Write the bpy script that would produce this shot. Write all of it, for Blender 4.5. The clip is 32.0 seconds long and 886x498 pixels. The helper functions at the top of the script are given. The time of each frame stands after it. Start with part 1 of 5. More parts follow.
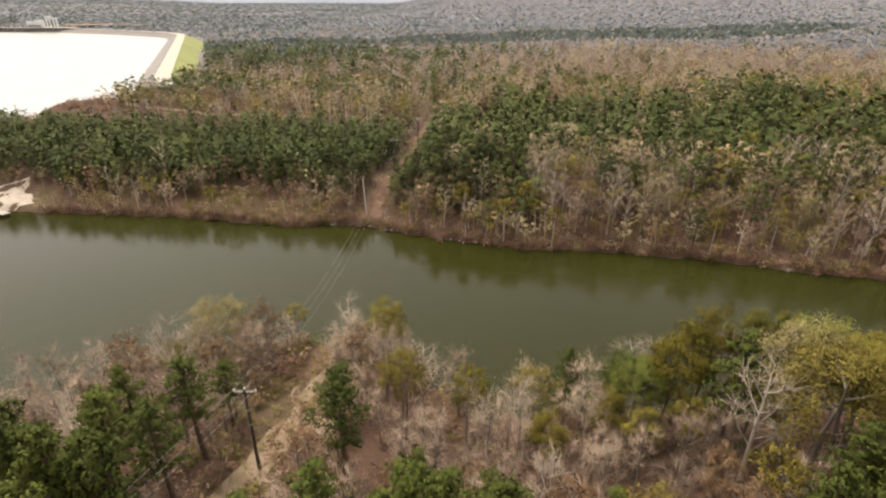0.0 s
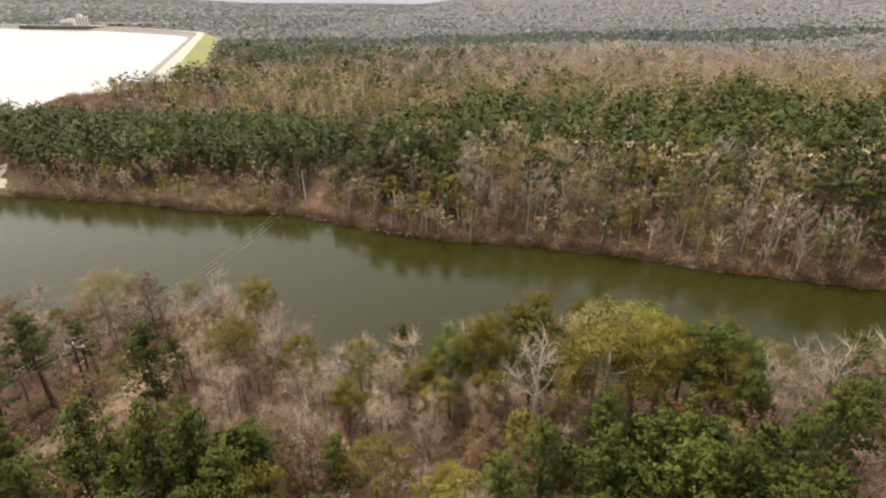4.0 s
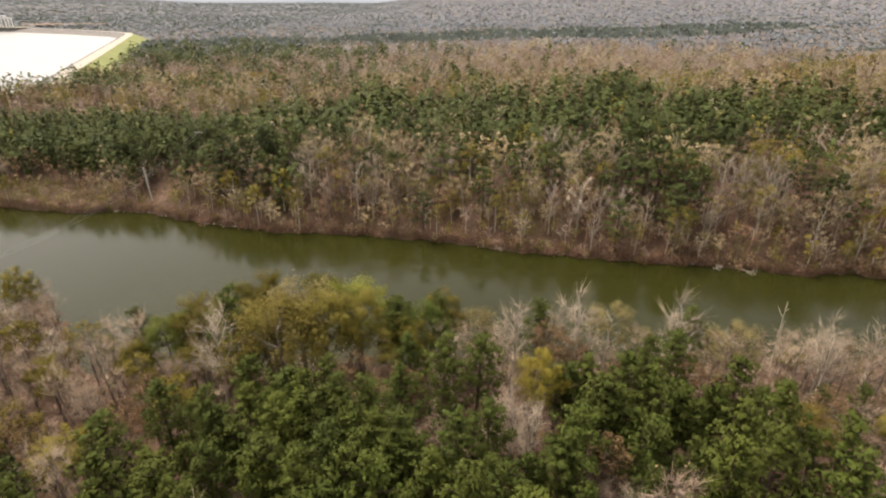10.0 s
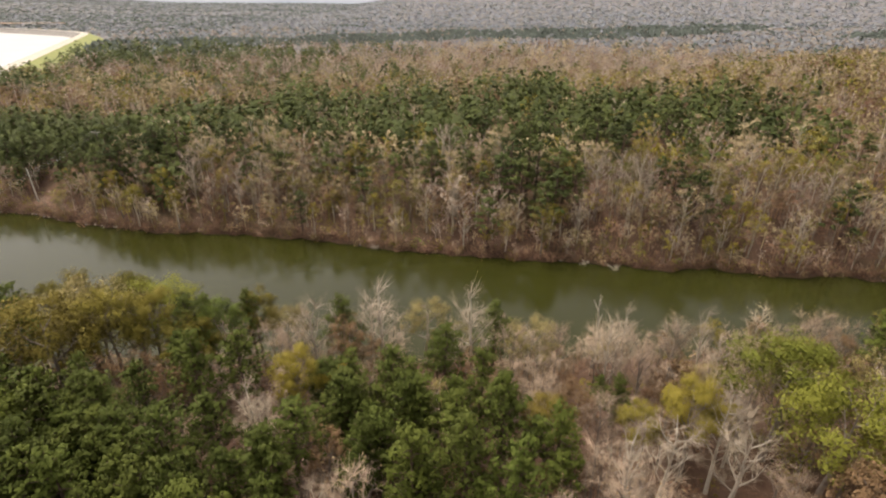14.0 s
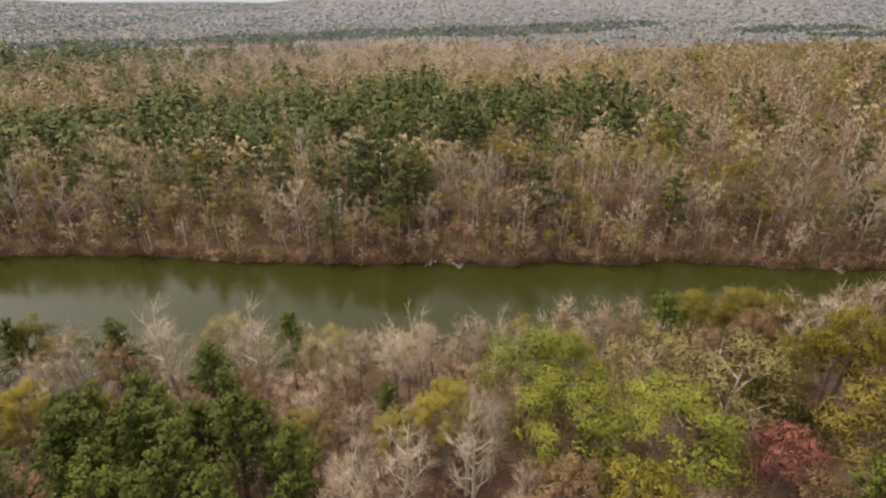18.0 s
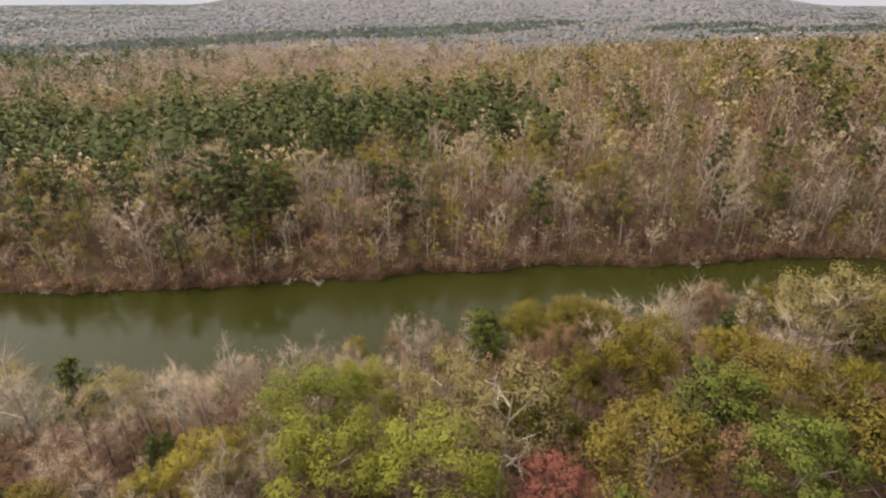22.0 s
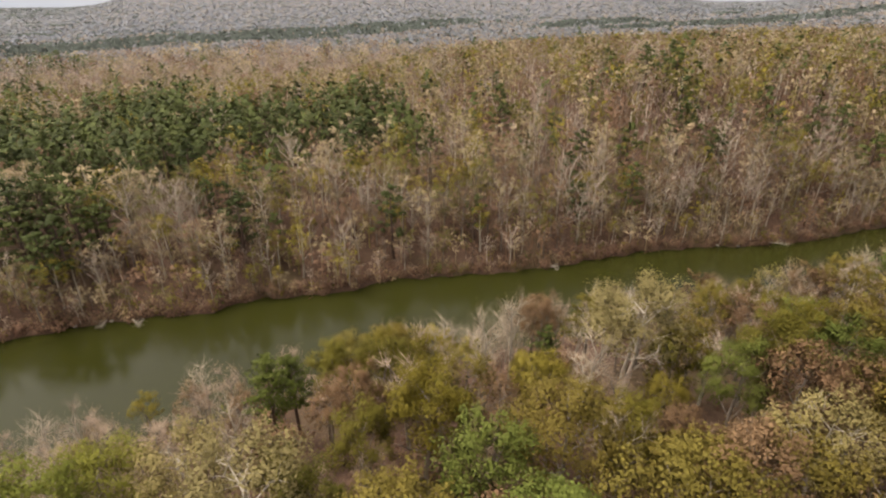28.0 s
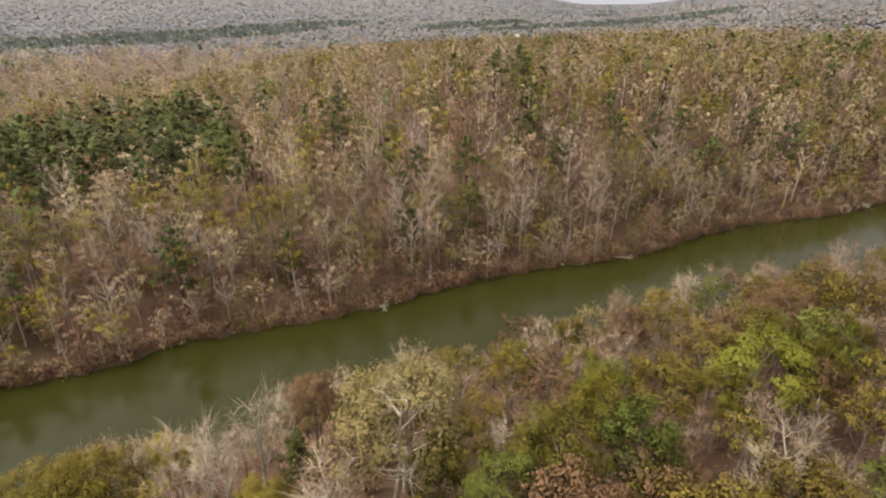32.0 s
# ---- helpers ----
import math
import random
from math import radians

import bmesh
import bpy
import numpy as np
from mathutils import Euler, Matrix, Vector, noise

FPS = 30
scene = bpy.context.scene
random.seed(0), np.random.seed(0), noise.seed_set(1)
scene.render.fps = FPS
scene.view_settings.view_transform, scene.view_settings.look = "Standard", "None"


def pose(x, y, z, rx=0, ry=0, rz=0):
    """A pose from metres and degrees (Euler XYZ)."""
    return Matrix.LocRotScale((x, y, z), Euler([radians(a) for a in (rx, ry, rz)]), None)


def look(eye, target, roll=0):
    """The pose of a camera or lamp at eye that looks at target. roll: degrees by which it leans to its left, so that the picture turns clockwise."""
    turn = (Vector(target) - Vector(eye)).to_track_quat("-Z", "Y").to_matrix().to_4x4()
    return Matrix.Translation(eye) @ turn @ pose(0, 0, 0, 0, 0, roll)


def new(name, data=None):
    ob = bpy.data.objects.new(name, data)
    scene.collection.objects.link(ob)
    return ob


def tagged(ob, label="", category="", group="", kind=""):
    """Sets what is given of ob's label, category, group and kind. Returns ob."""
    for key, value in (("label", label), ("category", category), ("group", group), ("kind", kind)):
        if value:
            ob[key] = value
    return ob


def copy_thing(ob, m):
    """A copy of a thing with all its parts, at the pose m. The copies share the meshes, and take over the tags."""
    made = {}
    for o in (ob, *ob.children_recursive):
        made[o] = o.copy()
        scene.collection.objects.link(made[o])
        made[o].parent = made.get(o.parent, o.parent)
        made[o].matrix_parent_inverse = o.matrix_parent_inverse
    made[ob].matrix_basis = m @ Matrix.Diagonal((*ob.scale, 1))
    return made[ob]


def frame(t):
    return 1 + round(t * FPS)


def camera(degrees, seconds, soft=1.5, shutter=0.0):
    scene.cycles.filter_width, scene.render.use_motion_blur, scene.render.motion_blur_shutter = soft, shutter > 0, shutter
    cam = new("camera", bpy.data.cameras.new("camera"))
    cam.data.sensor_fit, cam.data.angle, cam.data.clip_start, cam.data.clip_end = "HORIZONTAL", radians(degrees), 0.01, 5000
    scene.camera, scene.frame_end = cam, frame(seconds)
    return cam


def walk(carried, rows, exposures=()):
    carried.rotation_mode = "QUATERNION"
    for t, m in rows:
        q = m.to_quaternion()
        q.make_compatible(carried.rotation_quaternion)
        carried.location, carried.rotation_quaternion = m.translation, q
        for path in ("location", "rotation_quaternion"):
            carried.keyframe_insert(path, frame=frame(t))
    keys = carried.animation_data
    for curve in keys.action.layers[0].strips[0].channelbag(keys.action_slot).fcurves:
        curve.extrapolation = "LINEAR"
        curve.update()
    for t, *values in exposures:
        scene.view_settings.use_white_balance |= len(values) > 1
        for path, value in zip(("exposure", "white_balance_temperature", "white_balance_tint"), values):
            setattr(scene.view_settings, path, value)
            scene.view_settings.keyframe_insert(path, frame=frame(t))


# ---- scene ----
cam = camera(79.7, 32.0, soft=2.15)
PATH = [
    (0, (-0.043, 0.685, 55.398), (-0.047, 2.491, 54.54), 0.3),
    (0.5, (3.18, -0.002, 55.509), (3.172, 1.804, 54.651), 0.2),
    (1, (6.551, -0.924, 55.376), (6.53, 0.883, 54.52), 0.4),
    (1.5, (9.988, -1.739, 55.447), (9.959, 0.068, 54.59), 0.3),
    (2, (13.602, -2.473, 55.412), (13.566, -0.666, 54.556), 0.3),
    (2.5, (17.017, -3.212, 55.323), (16.972, -1.404, 54.47), 0.5),
    (3, (20.428, -4.067, 55.374), (20.374, -2.259, 54.521), 0.6),
    (3.5, (23.419, -4.497, 55.534), (23.35, -2.69, 54.68), 0.7),
    (5.5, (34.716, -6.54, 56.097), (34.523, -4.745, 55.237), -0.1),
    (6, (38.355, -7.342, 56.119), (38.197, -5.544, 55.258), 0.0),
    (6.5, (41.672, -7.905, 56.086), (41.535, -6.104, 55.226), 0.3),
    (7, (44.564, -8.238, 55.998), (44.444, -6.436, 55.139), 0.3),
    (7.5, (47.513, -8.602, 56.116), (47.416, -6.799, 55.256), 0.2),
    (8, (50.657, -8.884, 56.359), (50.582, -7.083, 55.494), 0.1),
    (8.5, (53.815, -9.106, 56.408), (53.759, -7.304, 55.542), -0.1),
    (9, (56.805, -9.315, 56.21), (56.779, -7.512, 55.345), 0.1),
    (9.5, (59.686, -9.601, 55.992), (59.682, -7.797, 55.13), 0.1),
    (10, (62.49, -9.834, 55.827), (62.502, -8.028, 54.968), 0.3),
    (10.5, (65.363, -9.965, 55.743), (65.38, -8.159, 54.885), 0.3),
    (11, (68.571, -10.141, 55.637), (68.59, -8.335, 54.779), 0.2),
    (11.5, (72.081, -10.379, 55.497), (72.11, -8.572, 54.64), 0.2),
    (12, (75.484, -10.499, 55.456), (75.526, -8.691, 54.6), 0.3),
    (12.5, (78.845, -10.584, 55.543), (78.896, -8.777, 54.686), 0.4),
    (13, (82.433, -10.678, 55.652), (82.487, -8.872, 54.793), 0.4),
    (13.5, (85.705, -10.853, 55.571), (85.765, -9.046, 54.714), 0.5),
    (14, (88.885, -10.885, 55.544), (88.957, -9.078, 54.688), 0.6),
    (14.5, (91.736, -10.985, 55.534), (91.82, -9.179, 54.68), 0.6),
    (16.5, (102.305, -10.813, 55.681), (102.503, -9.016, 54.825), 0.6),
    (17, (104.893, -10.77, 55.689), (105.121, -8.977, 54.832), 0.5),
    (17.5, (107.586, -10.588, 55.79), (107.85, -8.802, 54.93), 0.4),
    (18, (109.962, -10.531, 55.782), (110.271, -8.751, 54.924), 0.4),
    (18.5, (112.059, -10.407, 55.751), (112.393, -8.631, 54.894), 0.4),
    (19, (114.357, -10.323, 55.87), (114.704, -8.55, 55.012), 0.2),
    (19.5, (116.861, -10.164, 56.027), (117.223, -8.395, 55.168), 0.4),
    (20, (119.286, -10.039, 56.182), (119.652, -8.271, 55.323), 0.2),
    (20.5, (121.855, -9.929, 56.261), (122.245, -8.165, 55.403), 0.2),
    (21, (124.312, -9.706, 56.222), (124.742, -7.95, 55.366), 0.2),
    (21.5, (126.859, -9.466, 56.328), (127.33, -7.722, 55.472), 0.1),
    (22, (129.338, -9.259, 56.311), (129.848, -7.525, 55.455), 0.1),
    (22.5, (131.675, -8.964, 56.371), (132.22, -7.241, 55.515), -0.0),
    (23, (133.983, -8.664, 56.463), (134.569, -6.955, 55.606), -0.0),
    (23.5, (136.318, -8.395, 56.317), (136.929, -6.694, 55.461), -0.0),
    (24, (137.836, -8.225, 56.265), (138.483, -6.537, 55.408), 0.0),
    (24.5, (138.931, -7.931, 56.254), (139.584, -6.247, 55.397), 0.2),
    (26.5, (141.151, -7.6, 56.233), (141.882, -5.947, 55.377), 0.1),
    (27, (142.891, -7.464, 56.17), (143.629, -5.815, 55.314), -0.1),
    (27.5, (145.325, -7.115, 55.994), (146.072, -5.469, 55.138), -0.3),
    (28, (148.203, -6.56, 55.951), (148.969, -4.924, 55.092), -0.4),
    (28.5, (151.57, -5.681, 55.903), (152.34, -4.049, 55.04), -0.4),
    (29, (154.981, -4.875, 55.906), (155.763, -3.247, 55.046), -0.3),
    (29.5, (158.167, -4.134, 55.936), (159.015, -2.54, 55.075), -0.3),
    (30, (160.787, -3.599, 55.948), (161.689, -2.034, 55.09), -0.1),
    (30.5, (163.481, -3.06, 56.068), (164.45, -1.538, 55.207), -0.0),
    (31, (166.568, -2.231, 55.868), (167.606, -0.753, 55.009), -0.1),
    (31.5, (169.799, -1.458, 55.873), (170.847, 0.015, 55.016), -0.1),
    (32, (173.017, -0.654, 55.921), (174.077, 0.811, 55.066), -0.0),
]
walk(cam, [(t, look(eye, target, roll)) for t, eye, target, roll in PATH], [(0.0, 0.87, 7150, 15), (32.0, 0.87, 7150, 15)])

# ---- daylight: a bright overcast sky, sun veiled ----
world = bpy.data.worlds.new("overcast_sky")
scene.world = world
world.use_nodes = True
wn, wl = world.node_tree.nodes, world.node_tree.links
wn.clear()
sky = wn.new("ShaderNodeTexSky")
sky.sky_type, sky.sun_disc = "NISHITA", False
sky.sun_elevation, sky.sun_rotation = radians(60), radians(-40)
sky.air_density, sky.dust_density, sky.ozone_density = 1.0, 4.0, 1.0
grey = wn.new("ShaderNodeHueSaturation")
grey.inputs["Saturation"].default_value, grey.inputs["Value"].default_value = 0.18, 1.0
back = wn.new("ShaderNodeBackground")
back.inputs["Strength"].default_value = 0.13
wl.new(sky.outputs[0], grey.inputs["Color"])
wl.new(grey.outputs[0], back.inputs["Color"])
wl.new(back.outputs[0], wn.new("ShaderNodeOutputWorld").inputs["Surface"])
sun = new("sun", bpy.data.lights.new("sun", "SUN"))
sun.data.energy, sun.data.angle, sun.data.color = 1.2, radians(18), (1.0, 0.96, 0.9)
sun.matrix_world = look((0, 0, 300), (0.32, -0.38, 300 - 0.87))


# ---- materials ----
def nodes_of(name):
    m = bpy.data.materials.new(name)
    m.use_nodes = True
    n, l = m.node_tree.nodes, m.node_tree.links
    return m, n, l, n["Principled BSDF"]


def set_in(node, **values):
    for key, v in values.items():
        node.inputs[key.replace("_", " ")].default_value = v


def mixed(n, l, fac, a, b):
    mix = n.new("ShaderNodeMix")
    mix.data_type = "RGBA"
    for socket, v in ((mix.inputs["Factor"], fac), (mix.inputs["A"], a), (mix.inputs["B"], b)):
        if isinstance(v, bpy.types.NodeSocket):
            l.new(v, socket)
        else:
            socket.default_value = v if isinstance(v, float) else (*v, 1)
    return mix.outputs["Result"]


def noise_at(n, l, scale, detail=4, where="Object", rough=0.6):
    co = n.new("ShaderNodeTexCoord")
    tex = n.new("ShaderNodeTexNoise")
    set_in(tex, Scale=scale, Detail=detail, Roughness=rough)
    l.new(co.outputs[where], tex.inputs["Vector"])
    return tex.outputs["Fac"]


def ramp(n, l, fac, low, high):
    r = n.new("ShaderNodeMapRange")
    set_in(r, From_Min=low, From_Max=high)
    l.new(fac, r.inputs["Value"])
    return r.outputs["Result"]


def bumped(n, l, bsdf, height, strength, distance):
    b = n.new("ShaderNodeBump")
    set_in(b, Strength=strength, Distance=distance)
    l.new(height, b.inputs["Height"])
    l.new(b.outputs["Normal"], bsdf.inputs["Normal"])


def foliage(name, a, b, c, each, rough=0.75, thin=0.25, vary=1.0, each_tree=0.2):
    """Leaves: a to b from tree to tree, towards c from clump to clump. each: 'thing' or 'wood', where the trees are joined."""
    m, n, l, bsdf = nodes_of(name)
    if each == "thing":
        tree = n.new("ShaderNodeObjectInfo").outputs["Random"]
    else:
        at = n.new("ShaderNodeAttribute")
        at.attribute_name = "tint"
        tree = at.outputs["Fac"]
    leaf = n.new("ShaderNodeNewGeometry").outputs["Random Per Island"]
    col = mixed(n, l, tree, a, b)
    col = mixed(n, l, ramp(n, l, leaf, 0.3, 2.2), col, c)
    hs = n.new("ShaderNodeHueSaturation")

    def about(value, low, high, reach):
        """A factor round one, from low to high of the value."""
        r = n.new("ShaderNodeMapRange")
        set_in(r, From_Min=low, From_Max=high, To_Min=1 - reach, To_Max=1 + reach)
        l.new(value, r.inputs["Value"])
        return r.outputs["Result"]

    def maths(kind, one, two):
        m_ = n.new("ShaderNodeMath")
        m_.operation = kind
        l.new(one, m_.inputs[0])
        if isinstance(two, float):
            m_.inputs[1].default_value = two
        else:
            l.new(two, m_.inputs[1])
        return m_.outputs[0]

    own = maths("FRACT", maths("MULTIPLY", tree, 7.31), 0.0)
    grain = about(noise_at(n, l, 5.0 if each == "thing" else 2.4, 3, rough=0.7), 0.36, 0.64, 0.12 * vary)
    clump = about(noise_at(n, l, 0.9 if each == "thing" else 0.35, 2), 0.35, 0.65, 0.12 * vary)
    value = maths("MULTIPLY", about(leaf, 0.0, 1.0, 0.08 * vary), maths("MULTIPLY", grain, maths("MULTIPLY", clump, about(own, 0.0, 1.0, each_tree))))
    l.new(value, hs.inputs["Value"])
    l.new(col, hs.inputs["Color"])
    l.new(hs.outputs[0], bsdf.inputs["Base Color"])
    set_in(bsdf, Roughness=rough)
    bsdf.inputs["Specular IOR Level"].default_value = 0.2
    if thin:
        tr = n.new("ShaderNodeBsdfTranslucent")
        l.new(hs.outputs[0], tr.inputs["Color"])
        mx = n.new("ShaderNodeMixShader")
        mx.inputs[0].default_value = thin
        l.new(bsdf.outputs[0], mx.inputs[1])
        l.new(tr.outputs[0], mx.inputs[2])
        l.new(mx.outputs[0], n["Material Output"].inputs["Surface"])
    return m


def bark(name, a, b, scale=3.0):
    m, n, l, bsdf = nodes_of(name)
    f = noise_at(n, l, scale, 5)
    l.new(mixed(n, l, ramp(n, l, f, 0.35, 0.65), a, b), bsdf.inputs["Base Color"])
    set_in(bsdf, Roughness=0.9)
    bumped(n, l, bsdf, noise_at(n, l, scale * 6, 3), 0.6, 0.03)
    return m


def plain(name, a, b, scale, rough=0.8, metal=0.0, bump=0.02):
    m, n, l, bsdf = nodes_of(name)
    f = noise_at(n, l, scale, 5)
    l.new(mixed(n, l, ramp(n, l, f, 0.3, 0.7), a, b), bsdf.inputs["Base Color"])
    set_in(bsdf, Roughness=rough, Metallic=metal)
    if bump:
        bumped(n, l, bsdf, noise_at(n, l, scale * 5, 3), 0.5, bump)
    return m


# name: (tree colour a, tree colour b, clump colour c, how thin)
LEAF = {
    "pine": ((0.064, 0.086, 0.012), (0.092, 0.110, 0.016), (0.108, 0.126, 0.022), 0.15),
    "mid_pine": ((0.056, 0.076, 0.019), (0.092, 0.110, 0.027), (0.098, 0.118, 0.032), 0.15),
    "olive": ((0.185, 0.148, 0.017), (0.14, 0.135, 0.02), (0.225, 0.175, 0.025), 0.22),
    "gold": ((0.225, 0.182, 0.034), (0.205, 0.15, 0.028), (0.26, 0.212, 0.05), 0.22),
    "yellow": ((0.31, 0.245, 0.032), (0.26, 0.22, 0.04), (0.34, 0.28, 0.065), 0.22),
    "lime": ((0.20, 0.225, 0.032), (0.27, 0.265, 0.037), (0.30, 0.285, 0.06), 0.22),
    "green": ((0.105, 0.152, 0.028), (0.155, 0.178, 0.032), (0.19, 0.20, 0.045), 0.22),
    "pale": ((0.295, 0.238, 0.085), (0.31, 0.255, 0.105), (0.345, 0.29, 0.13), 0.22),
    "tan": ((0.385, 0.28, 0.15), (0.325, 0.23, 0.125), (0.415, 0.31, 0.17), 0.25),
    "brown": ((0.25, 0.155, 0.078), (0.205, 0.118, 0.062), (0.285, 0.185, 0.092), 0.2),
    "red": ((0.31, 0.115, 0.085), (0.31, 0.115, 0.085), (0.36, 0.16, 0.12), 0.2),
    "twig": ((0.44, 0.36, 0.26), (0.34, 0.27, 0.20), (0.46, 0.38, 0.28), 0.0),
    "greytwig": ((0.48, 0.365, 0.26), (0.35, 0.25, 0.18), (0.48, 0.37, 0.265), 0.1),
    "whitetwig": ((0.50, 0.43, 0.335), (0.42, 0.36, 0.285), (0.52, 0.45, 0.36), 0.0),
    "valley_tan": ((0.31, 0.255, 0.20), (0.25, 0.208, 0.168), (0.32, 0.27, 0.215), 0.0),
    # these four far colours are greyed and blued to paint in haze
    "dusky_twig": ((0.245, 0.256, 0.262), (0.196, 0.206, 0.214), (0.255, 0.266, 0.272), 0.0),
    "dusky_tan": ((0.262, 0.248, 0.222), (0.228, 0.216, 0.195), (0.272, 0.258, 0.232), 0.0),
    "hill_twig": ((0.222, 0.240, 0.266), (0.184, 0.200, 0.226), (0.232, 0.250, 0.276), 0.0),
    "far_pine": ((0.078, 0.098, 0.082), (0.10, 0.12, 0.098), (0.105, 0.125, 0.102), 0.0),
    "mid_grey": ((0.45, 0.36, 0.275), (0.29, 0.215, 0.17), (0.42, 0.335, 0.26), 0.1),
    "mid_tan": ((0.46, 0.37, 0.21), (0.33, 0.25, 0.145), (0.44, 0.355, 0.205), 0.25),
    "mid_brown": ((0.31, 0.19, 0.11), (0.20, 0.118, 0.078), (0.30, 0.19, 0.11), 0.25),
    "mid_olive": ((0.14, 0.135, 0.03), (0.25, 0.215, 0.055), (0.25, 0.22, 0.065), 0.3),
    "brush": ((0.27, 0.16, 0.10), (0.22, 0.115, 0.08), (0.33, 0.225, 0.11), 0.2),
}
LEAVES = {k: foliage(k + "_foliage", a, b, c, "thing", thin=t, vary=0.3 if k.startswith("mid") else 0.7, each_tree=0.3 if k.startswith("mid") else 0.18) for k, (a, b, c, t) in LEAF.items()}
# far colours also vary less, flattened as haze would
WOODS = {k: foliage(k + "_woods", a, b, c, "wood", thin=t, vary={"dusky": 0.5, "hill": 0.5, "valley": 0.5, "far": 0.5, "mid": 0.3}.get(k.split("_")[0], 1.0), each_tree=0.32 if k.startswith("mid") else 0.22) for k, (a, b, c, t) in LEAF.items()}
BARK = {"pine": bark("pine_bark", (0.16, 0.10, 0.07), (0.09, 0.06, 0.045)), "grey": bark("grey_bark", (0.30, 0.25, 0.20), (0.20, 0.165, 0.135)),
        "white": bark("pale_bark", (0.60, 0.53, 0.42), (0.44, 0.38, 0.30)), "dark": bark("dark_bark", (0.12, 0.09, 0.07), (0.07, 0.055, 0.045))}


def litter_floor():
    m, n, l, bsdf = nodes_of("leaf_litter")
    fine, broad, leaf = noise_at(n, l, 1.1, 8, rough=0.75), noise_at(n, l, 0.045, 4), noise_at(n, l, 5.0, 4)
    col = mixed(n, l, ramp(n, l, fine, 0.35, 0.68), (0.075, 0.040, 0.025), (0.145, 0.082, 0.048))
    col = mixed(n, l, ramp(n, l, broad, 0.5, 0.72), col, (0.11, 0.082, 0.036))
    col = mixed(n, l, ramp(n, l, leaf, 0.55, 0.75), col, (0.16, 0.095, 0.058))
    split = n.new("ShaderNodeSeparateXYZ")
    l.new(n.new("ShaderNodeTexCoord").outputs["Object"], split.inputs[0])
    # far floor pales to a grey canopy tone, with haze painted in
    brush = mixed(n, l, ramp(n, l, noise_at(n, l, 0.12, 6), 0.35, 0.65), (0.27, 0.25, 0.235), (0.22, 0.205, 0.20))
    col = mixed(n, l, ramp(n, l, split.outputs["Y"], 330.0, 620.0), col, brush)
    l.new(col, bsdf.inputs["Base Color"])
    set_in(bsdf, Roughness=0.95)
    bumped(n, l, bsdf, fine, 0.8, 0.25)
    return m


def water(name, deep, ripple, size, rough, gloss):
    m, n, l, bsdf = nodes_of(name)
    f = noise_at(n, l, 0.03, 3)
    l.new(mixed(n, l, ramp(n, l, f, 0.3, 0.7), deep, tuple(v * 1.15 for v in deep)), bsdf.inputs["Base Color"])
    set_in(bsdf, Roughness=rough, IOR=1.33)
    bsdf.inputs["Specular IOR Level"].default_value = gloss
    bumped(n, l, bsdf, noise_at(n, l, size, 3), ripple, 0.05)
    return m


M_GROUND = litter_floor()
M_RIVER = water("murky_river_water", (0.027, 0.0285, 0.0055), 0.25, 1.3, 0.10, 0.36)
# lake base colour is near white to paint in the sky's glare
M_LAKE = water("glare_pale_lake_water", (0.42, 0.42, 0.38), 0.12, 0.5, 0.28, 0.75)
M_DIRT = plain("dry_dirt_track", (0.36, 0.27, 0.18), (0.25, 0.18, 0.11), 0.8, 0.95, bump=0.06)
M_SAND = plain("pale_sand", (0.55, 0.48, 0.38), (0.42, 0.35, 0.27), 0.6, 0.95, bump=0.04)
M_SOIL = plain("bare_red_soil", (0.20, 0.11, 0.065), (0.12, 0.07, 0.045), 0.9, 0.95, bump=0.08)
M_GRASS = foliage("dry_grass", (0.30, 0.24, 0.09), (0.23, 0.21, 0.07), (0.36, 0.28, 0.13), "wood")
M_LAWN = plain("mown_dam_grass", (0.30, 0.31, 0.10), (0.22, 0.25, 0.08), 0.05, 0.95, bump=0.0)
M_RIPRAP = plain("grey_riprap", (0.38, 0.35, 0.31), (0.20, 0.18, 0.16), 0.35, 0.95, bump=0.3)
M_GRAVEL = plain("pale_gravel", (0.58, 0.53, 0.43), (0.46, 0.41, 0.33), 0.2, 0.95, bump=0.05)
M_CONCRETE = plain("weathered_concrete", (0.30, 0.29, 0.28), (0.17, 0.165, 0.16), 0.1, 0.9, bump=0.02)
M_WHITE = plain("white_painted_steel", (0.80, 0.80, 0.78), (0.70, 0.70, 0.69), 0.3, 0.5, bump=0.0)
M_POLE = bark("treated_pole_wood", (0.10, 0.065, 0.045), (0.05, 0.035, 0.028), 4.0)
M_OLDPOLE = bark("weathered_pole_wood", (0.50, 0.46, 0.38), (0.38, 0.34, 0.28), 4.0)
M_BLEACHED = bark("bleached_pole_wood", (0.74, 0.71, 0.62), (0.60, 0.57, 0.48), 4.0)
M_EARTH = plain("bare_orange_earth", (0.48, 0.31, 0.19), (0.38, 0.24, 0.15), 0.05, 0.95, bump=0.0)
M_STEEL = plain("galvanised_steel", (0.55, 0.55, 0.54), (0.42, 0.42, 0.42), 3.0, 0.45, 0.7, bump=0.0)
M_PORCELAIN = plain("white_porcelain", (0.82, 0.82, 0.80), (0.76, 0.76, 0.74), 5.0, 0.25, bump=0.0)
M_ROOF = plain("grey_shingle", (0.22, 0.21, 0.21), (0.15, 0.145, 0.15), 1.0, 0.9, bump=0.02)
M_GRASS_FIELD = plain("dry_field_grass", (0.42, 0.36, 0.22), (0.34, 0.29, 0.17), 0.03, 0.95, bump=0.0)
M_GLASS = plain("dark_window_glass", (0.03, 0.035, 0.04), (0.04, 0.045, 0.05), 1.0, 0.08, bump=0.0)


